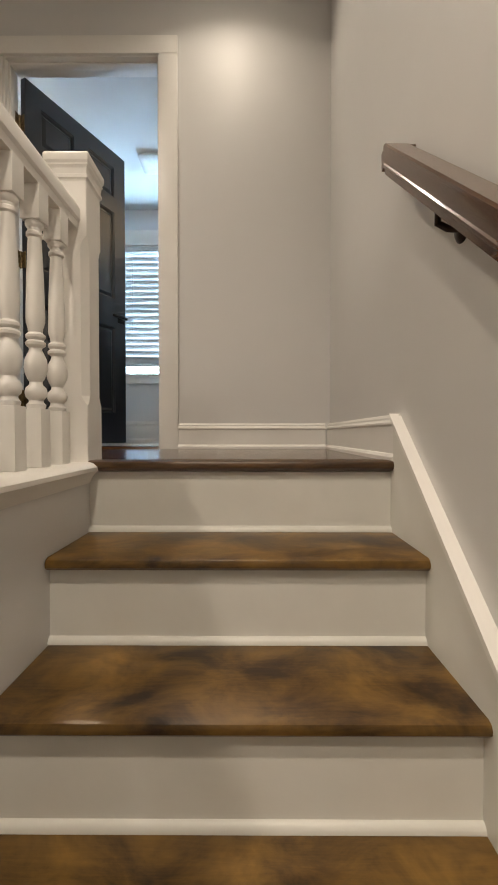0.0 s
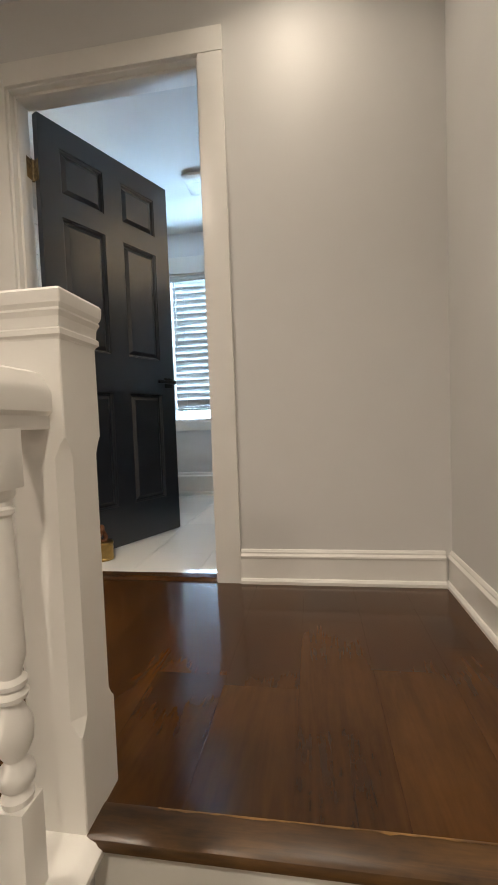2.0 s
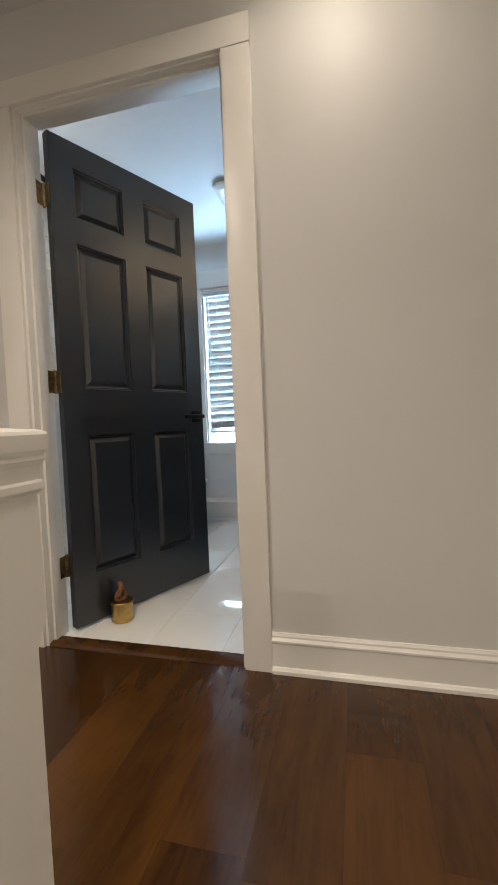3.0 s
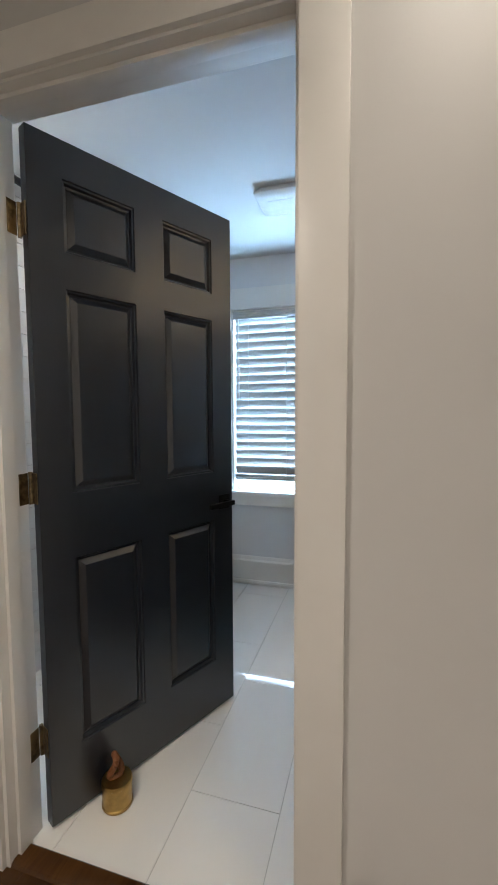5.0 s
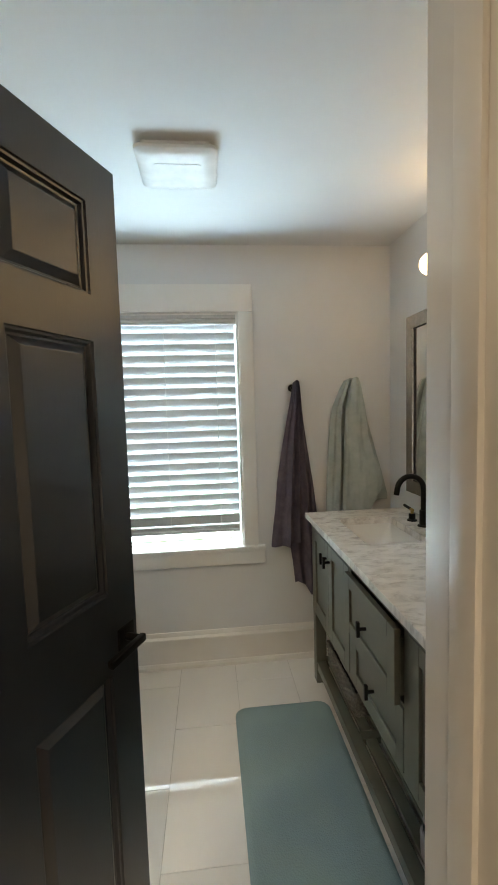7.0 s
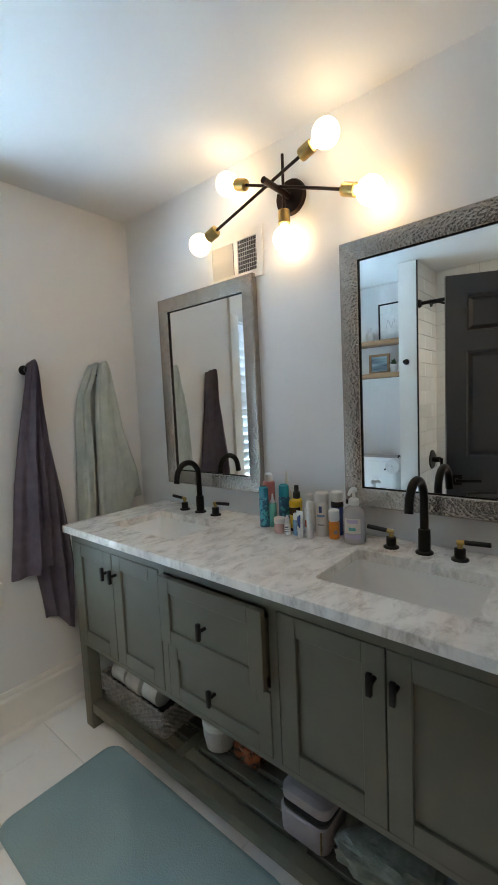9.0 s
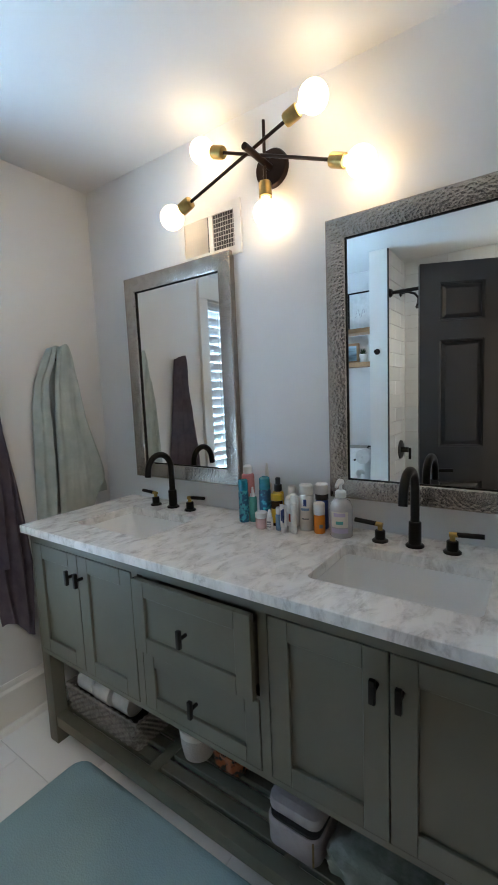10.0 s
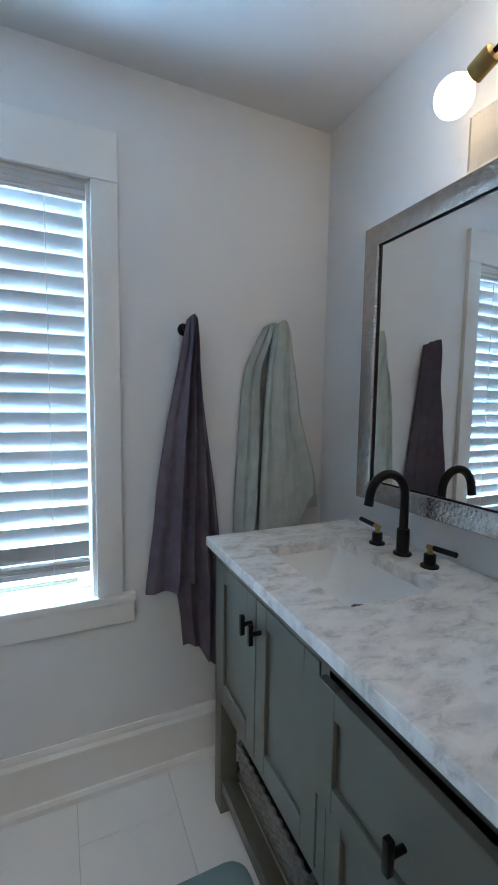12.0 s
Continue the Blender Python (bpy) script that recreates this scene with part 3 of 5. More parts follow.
# casing on the bathroom side, with a stepped moulding
part("inner_casing", box(-0.200, -0.110, YB + 0.004, YB + 0.022, 0, 2.06, b=0.003), TRIM_PAINT, casing)
part("inner_casing", box(-1.14, -1.045, YB + 0.004, YB + 0.022, 0, 2.06, b=0.003), TRIM_PAINT, casing)
part("inner_head", box(-1.14, -0.110, YB + 0.004, YB + 0.024, 2.061, 2.15, b=0.003), TRIM_PAINT, casing)
bm = prism(bmesh.new(), [(2.585, 0.0), (2.590, 0.009), (2.60, 0.013), (2.645, 0.013), (2.650, 0.009), (2.652, 0.0)], 0, -1.028, -0.229)
solid("threshold", bm, FLOOR_WOOD, "dark wooden threshold strip in the doorway", kind="structure")

# the black six-panel door, open into the bathroom
PIN = Vector((-1.020, 2.712, 0))
DW, DT = 0.795, 0.035
door = thing("door_1", PIN, "black six-panel door standing open into the bathroom", "door", kind="structure")
door.matrix_basis = pose(PIN.x, PIN.y, 0, 0, 0, 65.0)


def local_part(name, bm, material, parent, label="", smooth=35):
    """A part built in its thing's own axes."""
    ob = new(name, finish(name, bm, material, smooth))
    ob.parent = parent
    return tagged(ob, label)


ROWS_Z = ((0.226, 0.825), (1.024, 1.628), (1.732, 1.938))
COLS_X = ((0.104, 0.342), (0.456, 0.690))
bm = bmesh.new()
y0, y1 = -DT, 0.0
for x0, x1 in ((0.004, 0.104), (0.342, 0.456), (0.690, DW)):
    bx(bm, x0, x1, y0, y1, 0.015, 2.045)
zs = [0.015] + [z for r in ROWS_Z for z in r] + [2.045]
for x0, x1 in COLS_X:
    for z0, z1 in zip(zs[::2], zs[1::2]):
        bx(bm, x0, x1, y0, y1, z0, z1)
local_part("leaf", bm, DOOR_PAINT, door, "black painted stiles and rails", 0)
for x0, x1 in COLS_X:
    for z0, z1 in ROWS_Z:
        bm = bmesh.new()
        for side in (-1, 1):
            yf = y0 if side < 0 else y1
            lv = ((0.0, 0.0), (0.002, 0.005), (0.007, 0.006), (0.011, 0.0145), (0.016, 0.0155), (0.033, 0.0035), (0.035, 0.0030))
            rings = []
            for ins, dep in lv:
                yy = yf - side * dep
                rings.append([bm.verts.new(c) for c in ((x0 + ins, yy, z0 + ins), (x1 - ins, yy, z0 + ins), (x1 - ins, yy, z1 - ins), (x0 + ins, yy, z1 - ins))])
            for p, q in zip(rings, rings[1:]):
                for i in range(4):
                    bm.faces.new((p[i], p[(i + 1) % 4], q[(i + 1) % 4], q[i]))
            bm.faces.new(rings[-1])
        local_part("panel", bm, DOOR_PAINT, door, "raised black panel", 8)
for side in (-1, 1):
    yf = y0 if side < 0 else y1
    s = side
    bm = box(0.715, 0.775, min(yf, yf + s * 0.008), max(yf, yf + s * 0.008), 0.865, 0.925, b=0.003)
    cyl(bm, (0.745, yf, 0.895), (0.745, yf + s * 0.05, 0.895), 0.010)
    bx(bm, 0.625, 0.757, min(yf + s * 0.040, yf + s * 0.056), max(yf + s * 0.040, yf + s * 0.056), 0.886, 0.905, b=0.004)
    local_part("handle", bm, BLACK_METAL, door, "matt black lever handle")
for z in (0.28, 1.05, 1.80):
    bm = box(0.0, 0.0035, -0.030, -0.001, z - 0.045, z + 0.045, b=0.001, seg=1)
    cyl(bm, (-0.002, 0.004, z - 0.047), (-0.002, 0.004, z + 0.047), 0.006, n=12)
    local_part("hinge", bm, AGED_BRASS, door, "aged brass hinge")
    bm = box(-1.0280, -1.0255, 2.672, 2.704, z - 0.045, z + 0.045, b=0.0008, seg=1)
    part("hinge_plate", bm, AGED_BRASS, casing, "aged brass hinge plate on the jamb")

# brass weight that holds the door
dx, dy = -0.855, 2.84
stop = thing("door_stop", (dx, dy, 0), "brass weight with a leather loop holding the door", "door stop")
bm = lathe(bmesh.new(), [(0.042, 0.001), (0.047, 0.002), (0.049, 0.006), (0.049, 0.012), (0.047, 0.014), (0.047, 0.076), (0.049, 0.078), (0.049, 0.084), (0.046, 0.089), (0.012, 0.091)], 28, Matrix.Translation((dx, dy, 0)))
part("weight", bm, BRASS, stop, "brass cylinder")
pts = [(dx + 0.012 * math.sin(2 * t) - 0.004, dy + 0.020 * math.sin(t), 0.090 + 0.036 * (1 - math.cos(t))) for t in [i * math.pi / 10 for i in range(21)]]
part("loop", tube(bmesh.new(), pts, 0.0105, 10), LEATHER, stop, "twisted brown leather loop")

# ---- window ----
win = thing("window_1", ((WX0 + WX1) / 2, YW, WZ0), "white framed sash window with flat casing", "window", kind="structure")
part("casing", box(WX1, WX1 + 0.079, YW - 0.022, YW, 0.690, WZ1 - 0.001, b=0.003), TRIM_PAINT, win)
part("casing", box(WX0 - 0.079, WX0, YW - 0.022, YW, 0.690, WZ1 - 0.001, b=0.003), TRIM_PAINT, win)
part("head_casing", box(WX0 - 0.079, WX1 + 0.079, YW - 0.022, YW, WZ1, 2.134, b=0.003), TRIM_PAINT, win)
part("sill", box(WX0 - 0.12, WX1 + 0.12, YW - 0.030, YW + 0.084, 0.664, 0.690, b=0.005), TRIM_PAINT, win, "white window sill")
part("apron", box(WX0 - 0.115, WX1 + 0.115, YW - 0.022, YW, 0.590, 0.664, b=0.003), TRIM_PAINT, win)
for x0, x1 in ((WX0, WX0 + 0.012), (WX1 - 0.012, WX1)):
    part("reveal", box(x0, x1, YW, YW + 0.149, 0.690, WZ1 - 0.012), TRIM_PAINT, win)
part("head_reveal", box(WX0, WX1, YW, YW + 0.149, WZ1 - 0.012, WZ1), TRIM_PAINT, win)
for z0, z1, yy in ((0.660, 1.335, 0.086), (1.315, WZ1 - 0.012, 0.112)):
    bm = bmesh.new()
    for x0, x1 in ((WX0 + 0.012, WX0 + 0.055), (WX1 - 0.055, WX1 - 0.012)):
        bx(bm, x0, x1, YW + yy, YW + yy + 0.026, z0, z1)
    for a, b in ((z0, z0 + 0.04), (z1 - 0.035, z1)):
        bx(bm, WX0 + 0.055, WX1 - 0.055, YW + yy, YW + yy + 0.026, a, b)
    part("sash", bm, TRIM_PAINT, win, "white painted sash", 0)
    pane = part("pane", box(WX0 + 0.055, WX1 - 0.055, YW + yy + 0.011, YW + yy + 0.015, z0 + 0.04, z1 - 0.035), GLASS, win, "clear glass pane", 0)
    pane.visible_shadow = False

# blind
bl = thing("window_blind", ((WX0 + WX1) / 2, YW + 0.04, 0.775), "white slatted blind lowered almost to the sill", "window blind")
BX0, BX1, BY = WX0 + 0.020, WX1 - 0.020, YW + 0.036
bm = run(bmesh.new(), [(0.0, 0.0), (0.010, 0.002), (0.012, 0.010), (0.008, 0.016), (0.012, 0.022), (0.012, 0.030), (0.007, 0.036), (0.010, 0.044), (0.012, 0.052), (0.0, 0.052)], (BX0 - 0.006, YW + 0.006, WZ1 - 0.066), (BX1 + 0.006, YW + 0.006, WZ1 - 0.066), (0, -1, 0))
part("valance", bm, BLIND, bl, "white moulded valance")
part("headrail", box(BX0, BX1, YW + 0.012, YW + 0.062, WZ1 - 0.055, WZ1 - 0.014, b=0.002), BLIND, bl)
SW, ST, TILTB = 0.0660, 0.003, radians(-68)
bm = bmesh.new()
prof = []
for i in range(7):
    u = -SW / 2 + SW * i / 6
    prof.append((u, ST / 2 - 0.003 * (1 - (2 * u / SW) ** 2)))
prof += [(u, v - ST) for u, v in prof[::-1]]
c, s = math.cos(TILTB), math.sin(TILTB)
prism(bm, [(u * c - v * s, u * s + v * c) for u, v in prof], 0, BX0, BX1)
slat = finish("slat", bm, BLIND, 50)
PITCH = 0.0597
zs0 = 0.842
for i in range(19):
    if zs0 + i * PITCH < WZ1 - 0.055:
        piece("slat", slat, bl, Matrix.Translation((0, BY, zs0 + i * PITCH)))
bm = bmesh.new()
for i in range(4):
    bx(bm, BX0, BX1, BY - 0.030 + 0.001 * i, BY + 0.030, 0.791 + i * 0.0048, 0.7945 + i * 0.0048, b=0.0012, seg=1)
part("stacked_slats", bm, BLIND, bl, "slats stacked on the bottom rail")
part("bottom_rail", box(BX0, BX1, BY - 0.022, BY + 0.020, 0.770, 0.789, b=0.004), BLIND, bl, "white bottom rail")
for lx in (-0.388, -0.666, -0.944):
    bm = bmesh.new()
    for yy in (BY - 0.034, BY + 0.034):
        cyl(bm, (lx, yy, 0.785), (lx, yy, WZ1 - 0.055), 0.0018, n=6)
    part("ladder_cord", bm, CORD, bl)
    part("tassel", lathe(bmesh.new(), [(0.002, 0.758), (0.006, 0.760), (0.007, 0.764), (0.002, 0.7665)], 10, Matrix.Translation((lx, BY - 0.01, 0))), CORD, bl)
part("wand", cyl(bmesh.new(), (-1.015, YW + 0.004, 1.36), (-1.02, YW + 0.012, WZ1 - 0.06), 0.004, n=8), PLASTIC_WHITE, bl, "tilt wand")

# ---- ceiling and wall fixtures ----
fan = thing("ceiling_fan_vent", (-0.515, 3.885, BC), "square white exhaust fan cover on the ceiling", "ceiling vent")


def slab(bm, levels, cx, cy):
    rings = []
    for hx, hy, z, rr in levels:
        ring = []
        for qx, qy, a0 in ((1, 1, 0), (-1, 1, 90), (-1, -1, 180), (1, -1, 270)):
            for k in range(5):
                a = radians(a0 + k * 22.5)
                ring.append(bm.verts.new((cx + qx * (hx - rr) + rr * math.cos(a), cy + qy * (hy - rr) + rr * math.sin(a), z)))
        rings.append(ring)
    n = len(rings[0])
    for a, b in zip(rings, rings[1:]):
        for i in range(n):
            bm.faces.new((a[i], a[(i + 1) % n], b[(i + 1) % n], b[i]))
    bm.faces.new(rings[0][::-1])
    bm.faces.new(rings[-1])
    return bm


part("housing", slab(bmesh.new(), [(0.115, 0.108, BC, 0.01), (0.115, 0.108, BC - 0.018, 0.01)], -0.515, 3.885), PLASTIC_WHITE, fan)
part("cover", slab(bmesh.new(), [(0.134, 0.124, BC - 0.018, 0.02), (0.138, 0.129, BC - 0.024, 0.022), (0.136, 0.127, BC - 0.032, 0.022), (0.122, 0.113, BC - 0.042, 0.02), (0.09, 0.085, BC - 0.045, 0.02)], -0.515, 3.885), PLASTIC_WHITE, fan, "domed white cover")
part("light_panel", slab(bmesh.new(), [(0.080, 0.072, BC - 0.0445, 0.01), (0.080, 0.072, BC - 0.0465, 0.01)], -0.515, 3.90), PLASTIC_WHITE, fan)

reg = thing("wall_vent", (BX, 3.905, 1.98), "white wall register with louvres above the mirror", "wall vent")
VY0, VY1, VZ0, VZ1 = 3.755, 4.06, 1.885, 2.075
bm = bmesh.new()
for a in ((VY0, VY1, VZ0, VZ0 + 0.03), (VY0, VY1, VZ1 - 0.03, VZ1), (VY0, VY0 + 0.03, VZ0 + 0.03, VZ1 - 0.03), (VY1 - 0.03, VY1, VZ0 + 0.03, VZ1 - 0.03)):
    bx(bm, BX - 0.008, BX, *a)
bx(bm, BX - 0.007, BX, 3.885, 3.905, VZ0 + 0.03, VZ1 - 0.03)
part("frame", bm, PLASTIC_WHITE, reg, "white register frame", 0)
# no duct is cut: its shade is a dark grey sheet on the wall
part("backing", box(BX - 0.0015, BX - 0.0005, VY0 + 0.03, VY1 - 0.03, VZ0 + 0.03, VZ1 - 0.03), DUCT_SHADE, reg, "dark sheet coloured as the duct's shade behind the louvres", 0)
louvre = finish("louvre", box(-0.0007, 0.0007, -0.0045, 0.0045, -0.065, 0.065), PLASTIC_WHITE, 0)
for i in range(21):
    yy = VY0 + 0.036 + i * 0.0115
    if abs(yy - 3.895) > 0.013:
        piece("louvre", louvre, reg, Matrix.Translation((BX - 0.005, yy, 1.98)) @ Matrix.Rotation(radians(50 if yy > 3.9 else -52), 4, "Z"))
cross = finish("bar", box(-0.001, 0.001, -0.065, 0.065, -0.001, 0.001), PLASTIC_WHITE, 0)
for i in range(7):
    piece("bar", cross, reg, Matrix.Translation((BX - 0.0032, 3.82, VZ0 + 0.045 + i * 0.0167)))

# wall lamp with five bulbs
lamp = thing("wall_lamp", (BX, 3.615, 2.125), "dark bronze wall lamp with five lit globe bulbs", "wall lamp")
bm = lathe(bmesh.new(), [(0.062, 0), (0.062, 0.012), (0.058, 0.018), (0.02, 0.020), (0.009, 0.021)], 32, Matrix.Translation((BX, 3.615, 2.125)) @ Matrix.Rotation(-math.pi / 2, 4, "Y"))
part("canopy", bm, BRONZE, lamp, "round bronze wall plate")
part("stem", cyl(bmesh.new(), (BX - 0.018, 3.615, 2.125), (0.425, 3.612, 2.125), 0.011), BRONZE, lamp, "bronze stem")
BULBS = (((0.545, 3.614, 2.255), (0.545, 3.616, 1.967)),
         ((0.505, 3.845, 2.222), (0.512, 3.275, 2.003)),
         ((0.470, 3.398, 2.200), (0.468, 3.972, 2.022)))
for i, (p, q) in enumerate(BULBS):
    p, q = Vector(p), Vector(q)
    d = (q - p).normalized()
    ends = [(q, d)] if i == 0 else [(p, -d), (q, d)]
    a = p if i == 0 else p + d * 0.075
    part("rod", cyl(bmesh.new(), a, q - d * 0.075, 0.0055, n=12), BRONZE, lamp, "slim bronze rod")
    for e, dd in ends:
        t = Matrix.Translation(e) @ dd.to_track_quat("Z", "Y").to_matrix().to_4x4()
        so = part("socket", lathe(bmesh.new(), [(0.010, -0.100), (0.019, -0.098), (0.0215, -0.092), (0.0215, -0.052), (0.019, -0.050), (0.010, -0.049)], 20, t), BRASS, lamp, "brass lamp socket")
        prof = [(0.013, -0.052), (0.014, -0.046)] + [(0.043 * math.sin(w), -0.043 * math.cos(w)) for w in [radians(22 + 158 * k / 12) for k in range(13)]]
        part("bulb", lathe(bmesh.new(), prof, 20, t), BULB, lamp, "lit frosted globe bulb")

# mirrors
def wall_mirror(cy, group):
    """A mirror in a hammered silver frame."""
    h, wd, f = 0.885, 0.595, 0.062
    root = thing("wall_mirror", (BX, cy, 1.013), "rectangular mirror in a hammered silver metal frame", "mirror", group)
    z0, y0 = 1.013, cy - wd / 2
    z1, y1 = z0 + h, y0 + wd
    lv = ((0.0, 0.0), (0.0, 0.026), (0.003, 0.029), (f - 0.006, 0.027), (f, 0.022), (f, 0.012))

    def strip(c0, c1, i0, i1):
        """one mitred side of the frame, from corner to corner"""
        bm = bmesh.new()
        a, b = [], []
        for ins, out in lv + ((f, 0.0),):
            a.append(bm.verts.new((BX - out - 0.0005, c0[0] + i0[0] * ins, c0[1] + i0[1] * ins)))
            b.append(bm.verts.new((BX - out - 0.0005, c1[0] + i1[0] * ins, c1[1] + i1[1] * ins)))
        for k in range(len(a)):
            j = (k + 1) % len(a)
            bm.faces.new((a[k], a[j], b[j], b[k]))
        bm.faces.new(a[::-1])
        bm.faces.new(b)
        return bm
    cs = [((y0, z0), (1, 1)), ((y1, z0), (-1, 1)), ((y1, z1), (-1, -1)), ((y0, z1), (1, -1))]
    for k in range(4):
        (ca, ia), (cb, ib) = cs[k], cs[(k + 1) % 4]
        part("frame_side", strip(ca, cb, ia, ib), HAMMERED, root, "hammered silver frame", 40)
    part("glass", box(BX - 0.014, BX - 0.004, y0 + f - 0.002, y1 - f + 0.002, z0 + f - 0.002, z1 - f + 0.002), MIRROR, root, "mirror glass", 0)
    part("lip", bx(bx(bx(bx(bmesh.new(), BX - 0.017, BX - 0.0145, y0 + f, y1 - f, z0 + f, z0 + f + 0.004), BX - 0.017, BX - 0.0145, y0 + f, y1 - f, z1 - f - 0.004, z1 - f), BX - 0.017, BX - 0.0145, y0 + f, y0 + f + 0.004, z0 + f + 0.004, z1 - f - 0.004), BX - 0.017, BX - 0.0145, y1 - f - 0.004, y1 - f, z0 + f + 0.004, z1 - f - 0.004), BLACK_METAL, root, "thin dark inner lip", 0)
    return root


wall_mirror(4.095, "mirrors over the vanity")
wall_mirror(3.120, "mirrors over the vanity")

# ---- vanity ----
VC, FX, VB = 3.618, 0.080, BX - 0.004
V0, V1 = VC - 0.862, VC + 0.837
CASE0, CASE1, CT = 0.385, 0.878, 0.908
van = thing("vanity_cabinet", (0.33, VC, 0), "grey-green painted double vanity with open slatted shelf", "vanity")
LEG = 0.055
for yy in (V0, V1 - LEG):
    for xx in (FX + 0.002, VB - LEG):
        part("leg", box(xx, xx + LEG, yy, yy + LEG, 0.0, CASE0, b=0.003), VANITY_PAINT, van, "square painted leg")
bm = bmesh.new()
bx(bm, FX + 0.020, VB, V0, V0 + 0.018, CASE0, CASE1)
bx(bm, FX + 0.020, VB, V1 - 0.018, V1, CASE0, CASE1)
bx(bm, FX + 0.020, VB, V0 + 0.018, V1 - 0.018, CASE0, CASE0 + 0.018)
bx(bm, VB - 0.012, VB, V0 + 0.018, V1 - 0.018, CASE0 + 0.018, CASE1)
part("carcass", bm, VANITY_PAINT, van, "painted cabinet body", 0)
D1, D2 = (3.868, 4.436), (2.784, 3.368)
DR = (3.402, 3.834)
bm = bmesh.new()
bx(bm, FX + 0.002, FX + 0.020, V0, V1, 0.838, CASE1)
bx(bm, FX + 0.002, FX + 0.020, V0, V1, CASE0, 0.402)
for a, b in ((V0, D2[0] - 0.003), (D2[1] + 0.003, DR[0] - 0.003), (DR[1] + 0.003, D1[0] - 0.003), (D1[1] + 0.003, V1)):
    bx(bm, FX + 0.002, FX + 0.020, a, b, 0.402, 0.838)
bx(bm, FX + 0.006, FX + 0.020, DR[0] - 0.003, DR[1] + 0.003, 0.597, 0.607)
part("face_frame", bm, VANITY_PAINT, van, "painted face frame", 0)


def shaker(name, y0, y1, z0, z1, x, root, rail=0.055, label=""):
    """A framed front with a recessed flat panel."""
    front = part(name, box(x + 0.009, x + 0.017, y0 + rail - 0.004, y1 - rail + 0.004, z0 + rail - 0.004, z1 - rail + 0.004), VANITY_PAINT, root, label, 0)
    for kind, *a in (("stile", y0, y0 + rail, z0, z1), ("stile", y1 - rail, y1, z0, z1), ("rail", y0 + rail, y1 - rail, z0, z0 + rail), ("rail", y0 + rail, y1 - rail, z1 - rail, z1)):
        part(kind, box(x, x + 0.019, *a, b=0.0015, seg=1), VANITY_PAINT, front, "", 30)
    return front


def knob(y, z, x, root):
    bm = cyl(bmesh.new(), (x, y, z), (x - 0.024, y, z), 0.006, n=12)
    bx(bm, x - 0.034, x - 0.022, y - 0.0065, y + 0.0065, z - 0.026, z + 0.026, b=0.002)
    return part("knob", bm, BLACK_METAL, root, "matt black bar knob")


for y0, y1 in (D1, D2):
    mid = (y0 + y1) / 2
    for a, b, ky in ((y0, mid - 0.0015, mid - 0.026), (mid + 0.0015, y1, mid + 0.026)):
        d = shaker("door", a, b, 0.404, 0.836, FX, van, label="framed grey-green cabinet door")
        knob(ky, 0.760, FX, d)
d = shaker("drawer", DR[0], DR[1], 0.610, 0.836, FX - 0.026, van, 0.050, "drawer front standing slightly open")
knob(VC, 0.722, FX - 0.026, d)
for a in (DR[0] + 0.012, DR[1] - 0.024):
    part("drawer_side", box(FX - 0.0065, FX + 0.30, a, a + 0.012, 0.63, 0.80), VANITY_PAINT, van, smooth=0)
d = shaker("drawer", DR[0], DR[1], 0.404, 0.594, FX, van, 0.046, "grey-green drawer front")
knob(VC, 0.50, FX, d)
# open shelf of slats
part("shelf_rail", box(FX + 0.006, FX + 0.052, V0 + LEG, V1 - LEG, 0.075, 0.120, b=0.003), VANITY_PAINT, van, "front rail of the shelf")
part("shelf_rail", box(VB - 0.05, VB - 0.006, V0 + LEG, V1 - LEG, 0.075, 0.120, b=0.003), VANITY_PAINT, van)
for yy in (V0 + 0.006, V1 - 0.046):
    part("shelf_end", box(FX + 0.06, VB - 0.056, yy, yy + 0.040, 0.078, 0.118, b=0.003), VANITY_PAINT, van)
for yy in (VC - 0.28, VC + 0.25):
    part("shelf_bearer", box(FX + 0.052, VB - 0.05, yy, yy + 0.04, 0.090, 0.1185, b=0.002), VANITY_PAINT, van)
xs = FX + 0.066
while xs + 0.045 < VB - 0.055:
    for a, b in ((V0 + 0.047, VC - 0.281), (VC - 0.239, VC + 0.249), (VC + 0.291, V1 - 0.047)):
        part("shelf_slat", box(xs, xs + 0.043, a, b, 0.097, 0.1185, b=0.002, seg=1), VANITY_PAINT, van)
    xs += 0.062

# counter with two cut-outs
SINKS = ((4.100, 0.195), (3.115, 0.195))
SXF, SXB = 0.175, 0.440


def rounded(y0, y1, x0, x1, r, n=6):
    out = []
    for cx, cy, a0 in ((x1 - r, y1 - r, 0), (x0 + r, y1 - r, 90), (x0 + r, y0 + r, 180), (x1 - r, y0 + r, 270)):
        for k in range(n + 1):
            a = radians(a0 + 90 * k / n)
            out.append((cx + r * math.cos(a), cy + r * math.sin(a)))
    return out


C0, C1, CXF = V0 - 0.010, V1 + 0.010, 0.051
top = thing("countertop", (0.33, VC, CASE1), "white marble countertop with grey-brown veins", "countertop")
bm = bmesh.new()
holes = [rounded(c - h, c + h, SXF, SXB, 0.018) for c, h in SINKS]


def cut_sheet(z):
    t = bmesh.new()
    loops = []
    for poly in [[(CXF + 0.002, C0 + 0.002), (BX - 0.001, C0 + 0.002), (BX - 0.001, C1 - 0.002), (CXF + 0.002, C1 - 0.002)]] + holes:
        vs = [t.verts.new((x, y, z)) for x, y in poly]
        for k in range(len(vs)):
            loops.append(t.edges.new((vs[k], vs[(k + 1) % len(vs)])))
    bmesh.ops.triangle_fill(t, edges=loops, use_beauty=True)
    return t


